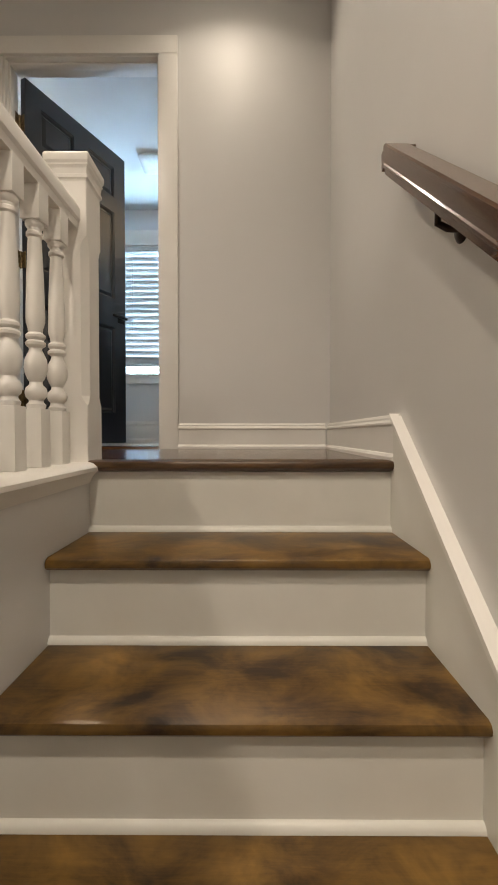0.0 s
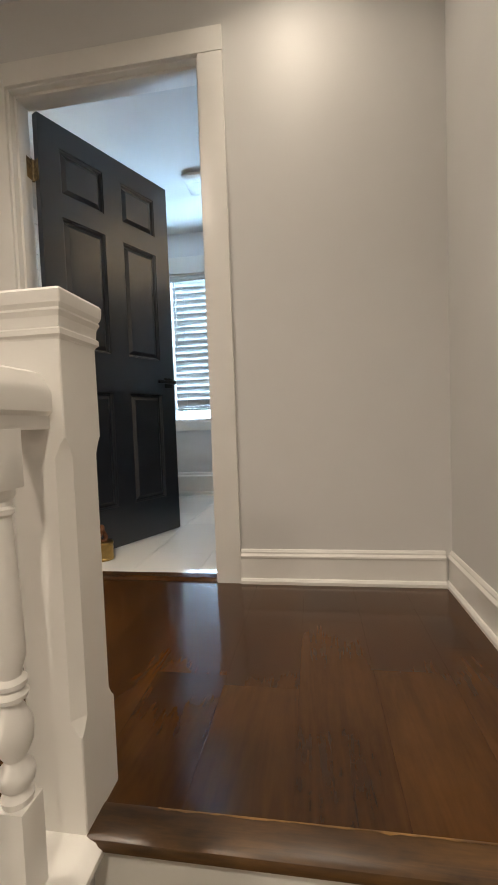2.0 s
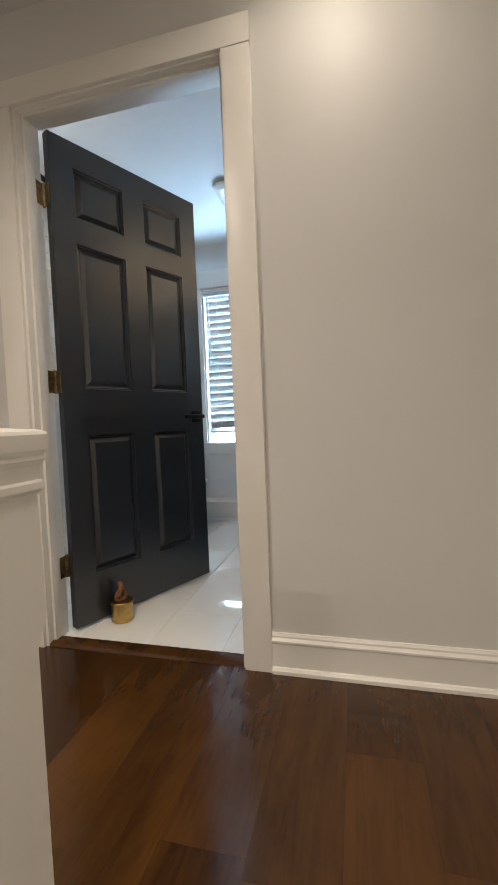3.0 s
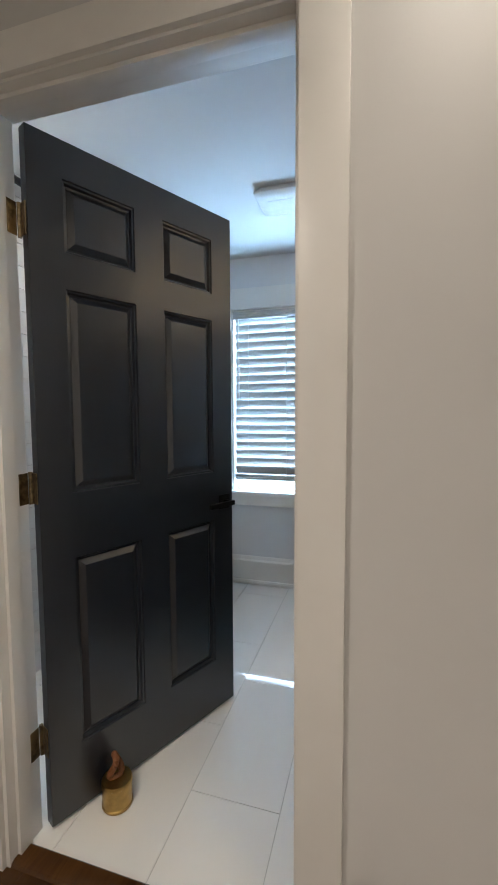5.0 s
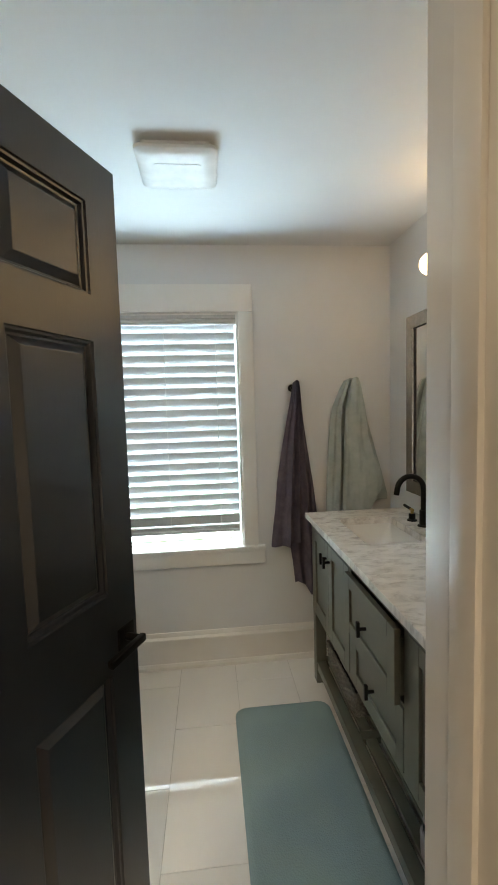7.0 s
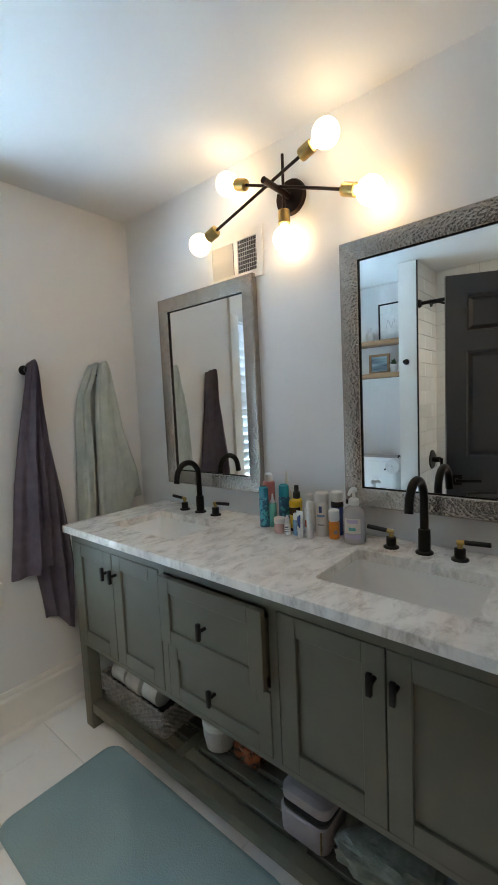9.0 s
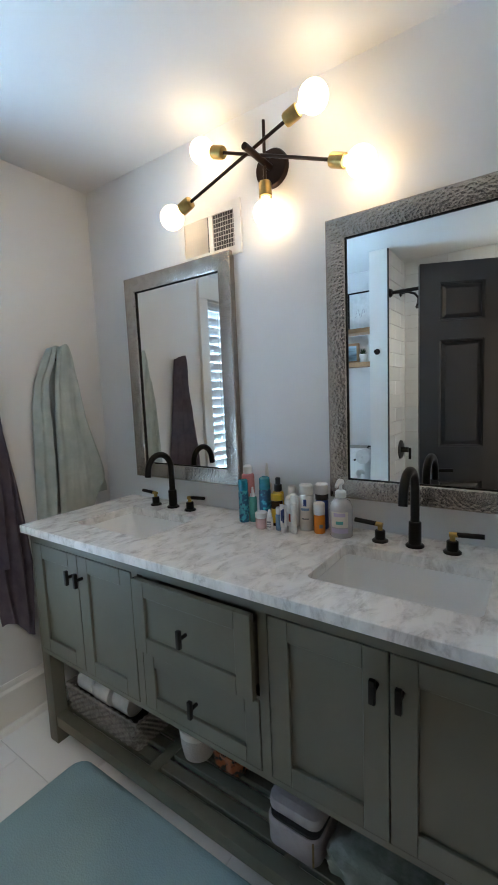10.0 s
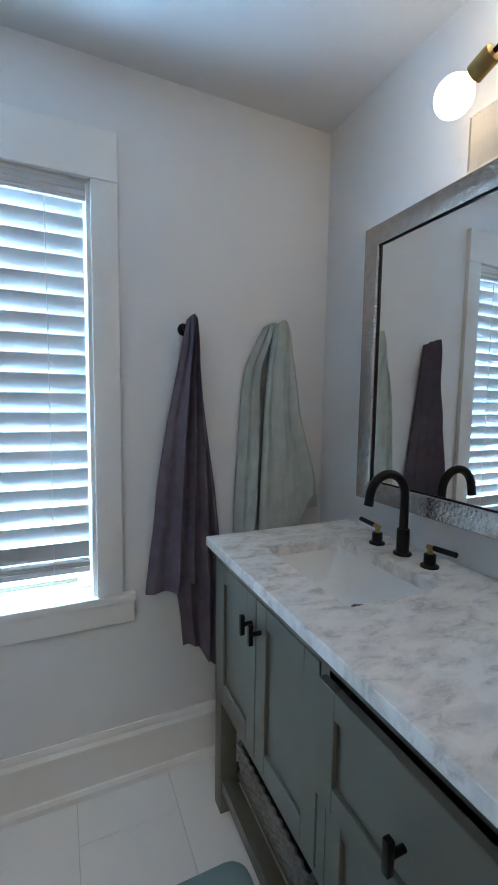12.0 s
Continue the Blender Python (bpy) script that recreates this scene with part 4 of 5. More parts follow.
merge(bm, cut_sheet(CT))
merge(bm, cut_sheet(CASE1))
out = [(CXF + 0.002, C0 + 0.002), (BX - 0.001, C0 + 0.002), (BX - 0.001, C1 - 0.002), (CXF + 0.002, C1 - 0.002)]
edge = [(CXF, C0), (BX - 0.001, C0), (BX - 0.001, C1), (CXF, C1)]
rings = [[bm.verts.new((x, y, CASE1)) for x, y in out], [bm.verts.new((x, y, CASE1 + 0.002)) for x, y in edge], [bm.verts.new((x, y, CT - 0.002)) for x, y in edge], [bm.verts.new((x, y, CT)) for x, y in out]]
for a, b in zip(rings, rings[1:]):
    for k in range(4):
        bm.faces.new((a[k], a[(k + 1) % 4], b[(k + 1) % 4], b[k]))
for poly in holes:
    a = [bm.verts.new((x, y, CASE1)) for x, y in poly]
    b = [bm.verts.new((x, y, CT)) for x, y in poly]
    for k in range(len(a)):
        bm.faces.new((b[k], b[(k + 1) % len(a)], a[(k + 1) % len(a)], a[k]))
bmesh.ops.remove_doubles(bm, verts=bm.verts, dist=0.0001)
part("slab", bm, MARBLE, top, "polished veined marble slab", 30)

for c, h in SINKS:
    sink = thing("sink", (0.31, c, 0.76), "white undermount rectangular porcelain sink", "sink", "sinks in the vanity")
    bm = bmesh.new()
    lv = [(-0.012, CASE1 - 0.0005, 0.04), (0.001, CASE1 - 0.0005, 0.018), (0.003, CASE1 - 0.01, 0.018), (0.012, 0.79, 0.05), (0.030, 0.765, 0.06), (0.075, 0.755, 0.05), (0.110, 0.752, 0.02)]
    rings = []
    for ins, z, r in lv:
        rings.append([bm.verts.new((x, y, z)) for x, y in rounded(c - h + ins, c + h - ins, SXF + ins, SXB - ins, r)])
    for a, b in zip(rings, rings[1:]):
        for k in range(len(a)):
            bm.faces.new((a[k], a[(k + 1) % len(a)], b[(k + 1) % len(a)], b[k]))
    bm.faces.new(rings[-1])
    part("basin", bm, PORCELAIN, sink, "white glazed basin", 60)
    part("drain", lathe(bmesh.new(), [(0.030, 0.7525), (0.030, 0.757), (0.026, 0.760), (0.018, 0.760), (0.016, 0.763), (0.004, 0.765)], 24, Matrix.Translation((0.395, c + 0.03, 0.002))), BLACK_METAL, sink, "black drain plug")


def faucet(cy):
    root = thing("faucet", (0.515, cy, CT), "matt black gooseneck faucet with two lever handles", "faucet", "faucets on the vanity")
    x = 0.515
    bm = lathe(bmesh.new(), [(0.026, 0), (0.026, 0.004), (0.022, 0.008), (0.018, 0.009), (0.0175, 0.072), (0.015, 0.075), (0.010, 0.076)], 24, Matrix.Translation((x, cy, CT)))
    part("base", bm, BLACK_METAL, root, "black faucet body")
    pts = [(x, cy, CT + 0.07), (x, cy, CT + 0.17)] + [(x - 0.062 + 0.062 * math.cos(a), cy, CT + 0.17 + 0.062 * math.sin(a)) for a in [radians(15 * k) for k in range(1, 12)]] + [(x - 0.128, cy, CT + 0.150)]
    part("spout", tube(bmesh.new(), pts, 0.0125, 16), BLACK_METAL, root, "curved black spout")
    for s in (-1, 1):
        hy = cy + s * 0.100
        bm = lathe(bmesh.new(), [(0.024, 0), (0.024, 0.004), (0.020, 0.007), (0.0155, 0.008), (0.0155, 0.033), (0.012, 0.035)], 20, Matrix.Translation((x - 0.004, hy, CT)))
        hd = part("handle_base", bm, BLACK_METAL, root, "black handle base")
        bm = cyl(bmesh.new(), (x - 0.004, hy, CT + 0.034), (x - 0.004, hy, CT + 0.052), 0.0075, n=14)
        cyl(bm, (x - 0.004, hy - s * 0.008, CT + 0.051), (x - 0.004, hy + s * 0.014, CT + 0.053), 0.0072, n=14)
        part("collar", bm, BRASS, hd, "brass collar")
        part("lever", cyl(bmesh.new(), (x - 0.004, hy + s * 0.012, CT + 0.053), (x - 0.004, hy + s * 0.078, CT + 0.057), 0.0072, n=14), BLACK_METAL, hd, "black knurled lever")
    return root


faucet(4.108)
faucet(3.130)

# ---- mat ----
bm = slab(bmesh.new(), [(0.222, 0.435, 0.001, 0.05), (0.229, 0.442, 0.004, 0.055), (0.230, 0.443, 0.010, 0.055), (0.224, 0.437, 0.0155, 0.05), (0.205, 0.418, 0.018, 0.04), (0.12, 0.33, 0.0182, 0.03)], -0.135, 3.81)
solid("anti_fatigue_mat", bm, MAT_FOAM, "teal cushioned floor mat with fine texture on the tiles", "mat", smooth=40)

# ---- recessed lamps ----
def downlight(x, y, z, group):
    root = thing("recessed_light", (x, y, z), "round white recessed ceiling lamp, lit", "ceiling lamp", group)
    bm = lathe(bmesh.new(), [(0.058, -0.002), (0.060, -0.006), (0.078, -0.004), (0.080, 0.0)], 32, Matrix.Translation((x, y, z)))
    part("trim_ring", bm, PLASTIC_WHITE, root, "white trim ring")
    part("lens", lathe(bmesh.new(), [(0.057, -0.0075), (0.050, -0.009)], 32, Matrix.Translation((x, y, z))), LAMP_GLOW, root, "lit lens")


for lx, ly in HALL_LAMPS:
    downlight(lx, ly, HC, "ceiling lamps of the hall")
downlight(-1.30, 2.95, BC, "")

# ---- towels ----
def hook(x, z, y=YW, out=(0, -1, 0)):
    root = thing("towel_hook", (x, y, z), "round matt black wall hook", "hook", "wall hooks")
    o = Vector(out)
    m = Matrix.Translation((x, y, z)) @ o.to_track_quat("Z", "Y").to_matrix().to_4x4()
    part("plate", lathe(bmesh.new(), [(0.021, 0), (0.021, 0.006), (0.018, 0.009), (0.007, 0.010)], 20, m), BLACK_METAL, root)
    part("peg", lathe(bmesh.new(), [(0.006, 0.008), (0.006, 0.034), (0.013, 0.036), (0.013, 0.043), (0.010, 0.045)], 16, m), BLACK_METAL, root)


def drape(levels, bottom, y_wall, ridges, seed, bulge=0.02, nu=96, nv=64):
    """Cloth hanging from a peg: outline rows of (z, left, right), a lower hem and ridges of (place at the top, place at the hem, width, height)."""
    zt = levels[0][0]

    def span(z):
        for (z0, a0, b0), (z1, a1, b1) in zip(levels, levels[1:]):
            if z >= z1:
                w = (z0 - z) / (z0 - z1)
                return a0 + (a1 - a0) * w, b0 + (b1 - b0) * w
        return levels[-1][1:]
    bm = bmesh.new()
    front, back = [], []
    for j in range(nv + 1):
        v = j / nv
        rf, rb = [], []
        for i in range(nu + 1):
            u = i / nu
            zb = bottom(u)
            z = zt + (zb - zt) * v
            a, b = span(z)
            cx = a + (b - a) * u
            env = max(0.0, math.sin(math.pi * u)) ** 0.4
            grow = 0.45 + 0.55 * min(1.0, 1.6 * v)
            d = 0.016 + bulge * env * math.exp(-((v - 0.05) / 0.10) ** 2)
            for ut, uh, w, h in ridges:
                d += h * grow * env * math.exp(-abs((u - ut - (uh - ut) * v) / w) ** 1.7)
            d += 0.006 * env * noise.fractal(Vector((cx * 14 + seed, z * 3.0, seed)), 0.7, 2.0, 3)
            d = max(0.010, d)
            cx += 0.007 * v * noise.noise(Vector((u * 2.0, z * 5.0, seed)))
            rf.append(bm.verts.new((cx, y_wall - d, z + 0.012 * (1 - v) ** 4 * math.sin(math.pi * u))))
            rb.append(bm.verts.new((cx, y_wall - max(0.003, d - 0.008), z)))
        front.append(rf)
        back.append(rb)
    for j in range(nv):
        for i in range(nu):
            bm.faces.new((front[j][i], front[j][i + 1], front[j + 1][i + 1], front[j + 1][i]))
            bm.faces.new((back[j][i], back[j + 1][i], back[j + 1][i + 1], back[j][i + 1]))
    for j in range(nv):
        for i in (0, nu):
            bm.faces.new((front[j][i], front[j + 1][i], back[j + 1][i], back[j][i]))
    for i in range(nu):
        for j in (0, nv):
            bm.faces.new((front[j][i], front[j][i + 1], back[j][i + 1], back[j][i]))
    return bm


PLUM = towel_cloth("plum_terry", (0.105, 0.088, 0.120), (0.150, 0.126, 0.158))
SAGE = towel_cloth("sage_terry", (0.38, 0.425, 0.395), (0.46, 0.50, 0.465))
hook(0.028, 1.572)
hook(0.350, 1.560)
tw = thing("bath_towel", (0.04, YW, 0.42), "dark plum terry towel hanging from a wall hook", "towel")


part("cloth", drape([(1.596, 0.034, 0.062), (1.257, 0.000, 0.104), (1.03, -0.010, 0.138), (0.70, 0.000, 0.172), (0.40, 0.030, 0.150)], lambda u: 0.46 - 0.07 * u + 0.02 * math.sin(6 * u), YW - 0.002, [(0.3, 0.25, 0.10, 0.030), (0.6, 0.62, 0.09, 0.050), (0.85, 0.88, 0.08, 0.050)], 3), PLUM, tw, "plum terry cloth, rear layer", 60)
part("front_fold", drape([(1.600, 0.028, 0.060), (1.50, 0.010, 0.072), (1.257, -0.040, 0.090), (1.03, -0.074, 0.104), (0.70, -0.112, 0.118), (0.60, -0.115, 0.12)], lambda u: 0.685 + 0.075 * u - 0.02 * math.sin(3.2 * u), YW - 0.030, [(0.20, 0.10, 0.10, 0.020), (0.42, 0.40, 0.075, 0.062), (0.66, 0.66, 0.055, 0.050), (0.90, 0.90, 0.07, 0.058)], 8), PLUM, tw, "plum terry cloth, front layer in long folds", 60)
tw = thing("bath_towel", (0.37, YW, 0.80), "pale sage green terry towel hanging from a wall hook", "towel")
LV = [(1.606, 0.325, 0.385), (1.56, 0.300, 0.405), (1.455, 0.255, 0.435), (1.36, 0.238, 0.462), (1.10, 0.222, 0.535), (0.95, 0.214, 0.575), (0.80, 0.210, 0.580)]
part("cloth", drape(LV, lambda u: 0.845 + 0.07 * u + 0.012 * math.sin(9 * u), YW - 0.002, [(0.10, 0.05, 0.06, 0.050), (0.27, 0.17, 0.06, 0.062)], 11, 0.03), SAGE, tw, "sage terry cloth, rear layer bunched at one side", 60)
LF = [(1.608, 0.345, 0.388), (1.56, 0.334, 0.402), (1.455, 0.318, 0.424), (1.30, 0.306, 0.450), (1.05, 0.296, 0.520), (0.80, 0.290, 0.560)]
part("front_fold", drape(LF, lambda u: 0.80 + 0.34 * max(0.0, u - 0.36), YW - 0.058, [(0.05, 0.04, 0.08, 0.024), (0.45, 0.45, 0.30, 0.018), (0.93, 0.95, 0.08, 0.022)], 23, 0.02), SAGE, tw, "sage terry cloth, smooth front fold with slanted hem", 60)

# ---- bottles on the counter ----
def plastic(name, colour, rough=0.3, second=None):
    return mat(name, colour, rough, grain=0.5, scale=60, second=second or tuple(c * 0.88 for c in colour), coat=0.2)


TEAL = plastic("teal_plastic", (0.02, 0.30, 0.42), 0.25)
TEAL2 = mat("teal_pattern", (0.015, 0.13, 0.25), 0.3, grain=3.0, scale=70, second=(0.06, 0.45, 0.55), detail=1.0, coat=0.3)
MINT = plastic("mint_plastic", (0.10, 0.42, 0.36))
CORAL = plastic("coral_liquid", (0.62, 0.22, 0.20))
YELLOW = plastic("yellow_plastic", (0.72, 0.46, 0.02))
AMBER = plastic("amber_glass", (0.07, 0.035, 0.012), 0.15)
ORANGE = plastic("orange_plastic", (0.78, 0.25, 0.015))
PINK = plastic("pink_plastic", (0.72, 0.46, 0.44))
BLUE = plastic("pale_blue_plastic", (0.22, 0.38, 0.58))
INK = plastic("ink_blue", (0.04, 0.09, 0.32))
BLACKP = plastic("black_plastic", (0.015, 0.015, 0.016), 0.35)
LILAC = plastic("lilac_label", (0.52, 0.45, 0.60))
CREAM = plastic("cream_plastic", (0.72, 0.68, 0.58))
REDP = plastic("red_print", (0.60, 0.10, 0.05))
SOAP = mat("soap", (0.86, 0.84, 0.83), 0.15, coat=0.6, grain=0.5, scale=30, second=(0.68, 0.66, 0.68))
sp = SOAP.node_tree.nodes["Principled BSDF"]
sp.inputs["Transmission Weight"].default_value, sp.inputs["IOR"].default_value = 0.4, 1.35
GREY_INK = plastic("grey_ink", (0.25, 0.25, 0.28))


def bottle(x, y, label, rows, category="bottle", name="bottle", marks=()):
    """A bottle from stacked turned parts: (part, material, profile), and printed bars: (material, radius, z0, z1, width, turn)."""
    root = thing(name, (x, y, CT), label, category)
    base = Matrix.Translation((x, y, CT + 0.0005))
    for nm, material, prof in rows:
        part(nm, lathe(bmesh.new(), prof, 24, base), material, root, "", 40)
    for material, r, z0, z1, half, mid in marks:
        bm = bmesh.new()
        k = 8
        lo = [bm.verts.new((x + (r + 0.0004) * math.cos(mid + half * (2 * i / k - 1)), y + (r + 0.0004) * math.sin(mid + half * (2 * i / k - 1)), CT + z0)) for i in range(k + 1)]
        hi = [bm.verts.new((v.co.x, v.co.y, CT + z1)) for v in lo]
        for i in range(k):
            bm.faces.new((lo[i], lo[i + 1], hi[i + 1], hi[i]))
        part("print", bm, material, root)
    return root


def body(r, h, sh=0.006, neck=None):
    p = [(r * 0.9, 0.0), (r, 0.003), (r, h - sh), (r * 0.93, h - sh * 0.4), (neck or r * 0.8, h)]
    return p


FACE = math.pi * 1.08
bottle(0.487, 3.718, "slim teal spray bottle with swirling pattern", [("body", TEAL2, body(0.0185, 0.115)), ("cap", TEAL, [(0.0165, 0.115), (0.0175, 0.117), (0.0172, 0.152), (0.012, 0.156)])])
bottle(0.548, 3.738, "coral mist bottle with clear cap", [("body", CORAL, body(0.024, 0.165)), ("cap", PLASTIC_WHITE, [(0.014, 0.165), (0.016, 0.167), (0.016, 0.192), (0.010, 0.198)])])
bottle(0.505, 3.690, "small mint green bottle with pointed nozzle", [("body", MINT, body(0.0145, 0.092)), ("nozzle", PLASTIC_WHITE, [(0.010, 0.092), (0.010, 0.100), (0.005, 0.106), (0.003, 0.126)])])
bottle(0.528, 3.652, "tall teal blue bottle with swirling pattern", [("body", TEAL2, body(0.0215, 0.118)), ("cap", TEAL, [(0.019, 0.118), (0.020, 0.120), (0.019, 0.158), (0.013, 0.163)])])
bottle(0.572, 3.668, "clear bottle with long cream nozzle", [("body", CREAM, body(0.018, 0.13)), ("nozzle", CREAM, [(0.010, 0.13), (0.008, 0.16), (0.003, 0.205)])])
bottle(0.548, 3.608, "amber bottle with yellow label and black spray cap", [("body", YELLOW, body(0.020, 0.110)), ("cap", BLACKP, [(0.012, 0.110), (0.014, 0.112), (0.014, 0.134), (0.009, 0.136), (0.009, 0.158), (0.006, 0.160)])])
bottle(0.508, 3.590, "brown jar with yellow lid and yellow label", [("body", AMBER, body(0.0205, 0.088)), ("label", YELLOW, [(0.0208, 0.012), (0.021, 0.013), (0.021, 0.060), (0.0208, 0.061)]), ("lid", YELLOW, [(0.019, 0.088), (0.0215, 0.090), (0.0215, 0.108), (0.018, 0.112)])])
bottle(0.455, 3.622, "small white jar with pale pink label", [("body", PINK, body(0.021, 0.036)), ("lid", PLASTIC_WHITE, [(0.021, 0.036), (0.0218, 0.038), (0.0218, 0.053), (0.019, 0.056)])], "jar", "jar")
bottle(0.452, 3.587, "tiny white dropper bottle with dark print", [("body", PLASTIC_WHITE, body(0.0115, 0.042)), ("cap", PLASTIC_WHITE, [(0.008, 0.042), (0.009, 0.044), (0.006, 0.060), (0.004, 0.068)])], marks=((GREY_INK, 0.0115, 0.010, 0.014, 0.7, FACE), (GREY_INK, 0.0115, 0.018, 0.021, 0.7, FACE), (GREY_INK, 0.0115, 0.025, 0.031, 0.6, FACE)))
bottle(0.460, 3.556, "small pale blue bottle with white cap", [("body", BLUE, body(0.0105, 0.055)), ("cap", PLASTIC_WHITE, [(0.008, 0.055), (0.009, 0.057), (0.009, 0.076), (0.006, 0.079)])])


def squeeze_tube(x, y, h, w, d, label, material, marks):
    """A flattened tube standing on its cap."""
    root = thing("tube", (x, y, CT), label, "tube")
    bm = bmesh.new()
    rings = []
    for k in range(7):
        t = k / 6
        rings.append([bm.verts.new((x + d * (1 - t * 0.9) * math.cos(a), y + w * (1 + 0.15 * t) * math.sin(a), CT + 0.018 + (h - 0.018) * t)) for a in [2 * math.pi * i / 16 for i in range(16)]])
    for a, b in zip(rings, rings[1:]):
        for i in range(16):
            bm.faces.new((a[i], a[(i + 1) % 16], b[(i + 1) % 16], b[i]))
    bm.faces.new(rings[0][::-1])
    bm.faces.new(rings[-1])
    part("body", bm, material, root)
    part("cap", lathe(bmesh.new(), [(w * 0.8, 0.0), (w * 0.8, 0.016), (w * 0.6, 0.019)], 16, Matrix.Translation((x, y, CT + 0.0005))), PLASTIC_WHITE, root)
    for m2, z0, z1, ya, yb in marks:
        part("print", box(x - d - 0.0012, x - d * 0.55, y + ya, y + yb, CT + z0, CT + z1), m2, root, "", 0)


squeeze_tube(0.448, 3.530, 0.094, 0.012, 0.009, "white squeeze tube with dark printed lines", PLASTIC_WHITE, ((INK, 0.035, 0.080, -0.005, -0.002), (INK, 0.040, 0.075, 0.001, 0.004)))
squeeze_tube(0.470, 3.512, 0.105, 0.013, 0.010, "white squeeze tube with red print", PLASTIC_WHITE, ((REDP, 0.035, 0.060, -0.006, 0.004),))
bottle(0.455, 3.495, "slim white stick tube", [("body", PLASTIC_WHITE, body(0.0105, 0.100)), ("cap", PLASTIC_WHITE, [(0.0108, 0.100), (0.011, 0.102), (0.011, 0.128), (0.008, 0.131)])])
bottle(0.538, 3.545, "white lotion bottle with rounded shoulders", [("body", PLASTIC_WHITE, [(0.026, 0), (0.028, 0.003), (0.028, 0.085), (0.022, 0.098), (0.013, 0.104), (0.013, 0.106)]), ("cap", PLASTIC_WHITE, [(0.013, 0.106), (0.0145, 0.108), (0.0145, 0.134), (0.011, 0.137)])])
bottle(0.510, 3.476, "tall white lotion bottle with blue square label", [("body", PLASTIC_WHITE, body(0.0235, 0.122)), ("cap", PLASTIC_WHITE, [(0.0225, 0.122), (0.0235, 0.124), (0.0235, 0.150), (0.019, 0.154)])], marks=((INK, 0.0235, 0.085, 0.108, 0.22, FACE), (BLUE, 0.0235, 0.070, 0.078, 0.6, FACE), (GREY_INK, 0.0235, 0.040, 0.044, 0.5, FACE)))
bottle(0.545, 3.436, "dark bottle with white cap and black band", [("body", INK, body(0.0215, 0.100)), ("band", BLACKP, [(0.0215, 0.100), (0.022, 0.101), (0.022, 0.118), (0.0215, 0.119)]), ("cap", PLASTIC_WHITE, [(0.0215, 0.119), (0.022, 0.121), (0.022, 0.150), (0.018, 0.154)])])
bottle(0.498, 3.424, "orange bottle with white cap", [("body", ORANGE, body(0.0185, 0.062)), ("cap", PLASTIC_WHITE, [(0.018, 0.062), (0.0188, 0.064), (0.0188, 0.098), (0.015, 0.101)])], marks=((GREY_INK, 0.0185, 0.020, 0.032, 0.35, FACE + 0.5),))
sd = bottle(0.505, 3.352, "translucent soap dispenser with white pump and lilac label", [("body", SOAP, [(0.034, 0), (0.036, 0.003), (0.0365, 0.095), (0.030, 0.112), (0.017, 0.120), (0.016, 0.124)]), ("collar", PLASTIC_WHITE, [(0.016, 0.124), (0.0175, 0.126), (0.0175, 0.142), (0.014, 0.146), (0.006, 0.147), (0.005, 0.168)])], "soap dispenser", "soap_dispenser", ((CREAM, 0.0366, 0.036, 0.085, 0.75, FACE), (LILAC, 0.0368, 0.018, 0.032, 0.75, FACE), (LILAC, 0.0371, 0.070, 0.082, 0.5, FACE), (MINT, 0.0371, 0.046, 0.056, 0.3, FACE)))
bm = tube(bmesh.new(), [(0.512, 3.352, CT + 0.172), (0.500, 3.352, CT + 0.176), (0.480, 3.350, CT + 0.175), (0.462, 3.348, CT + 0.166)], [0.010, 0.009, 0.0065, 0.005], 12)
part("pump_head", bm, PLASTIC_WHITE, sd, "white pump spout")
bottle(0.482, 2.872, "white bottle with lilac label beside the faucet", [("body", PLASTIC_WHITE, body(0.026, 0.105)), ("cap", PLASTIC_WHITE, [(0.018, 0.105), (0.019, 0.107), (0.019, 0.128), (0.015, 0.132)])], marks=((LILAC, 0.026, 0.020, 0.080, 0.9, FACE), (REDP, 0.0263, 0.060, 0.068, 0.5, FACE)))

# ---- things on the vanity's shelf ----
SZ = 0.1195
WICKER = mat("grey_wicker", (0.24, 0.23, 0.215), 0.75, grain=0.8, scale=60, second=(0.15, 0.145, 0.135), bump=0.4, bump_scale=200)
PAPER = mat("paper", (0.75, 0.75, 0.73), 0.9, grain=0.3, scale=40, bump=0.2, bump_scale=200)
GREYCLOTH = mat("grey_cloth", (0.36, 0.33, 0.34), 0.9, grain=0.5, scale=40, bump=0.4, bump_scale=300)
bk = thing("wicker_basket", (0.27, 4.20, SZ), "grey woven wicker basket holding white rolls", "basket")
B0, B1, BXa, BXb, BH = 3.985, 4.385, 0.150, 0.400, 0.115


def basket_point(s, z):
    """A place on the basket's wall: s runs once round from 0 to 4."""
    fl = 0.012 * z / BH
    k, f = int(s) % 4, s - int(s)
    cs = [(BXa - fl, B0 - fl), (BXa - fl, B1 + fl), (BXb + fl, B1 + fl), (BXb + fl, B0 - fl)]
    a, b = cs[k], cs[(k + 1) % 4]
    return a[0] + (b[0] - a[0]) * f, a[1] + (b[1] - a[1]) * f


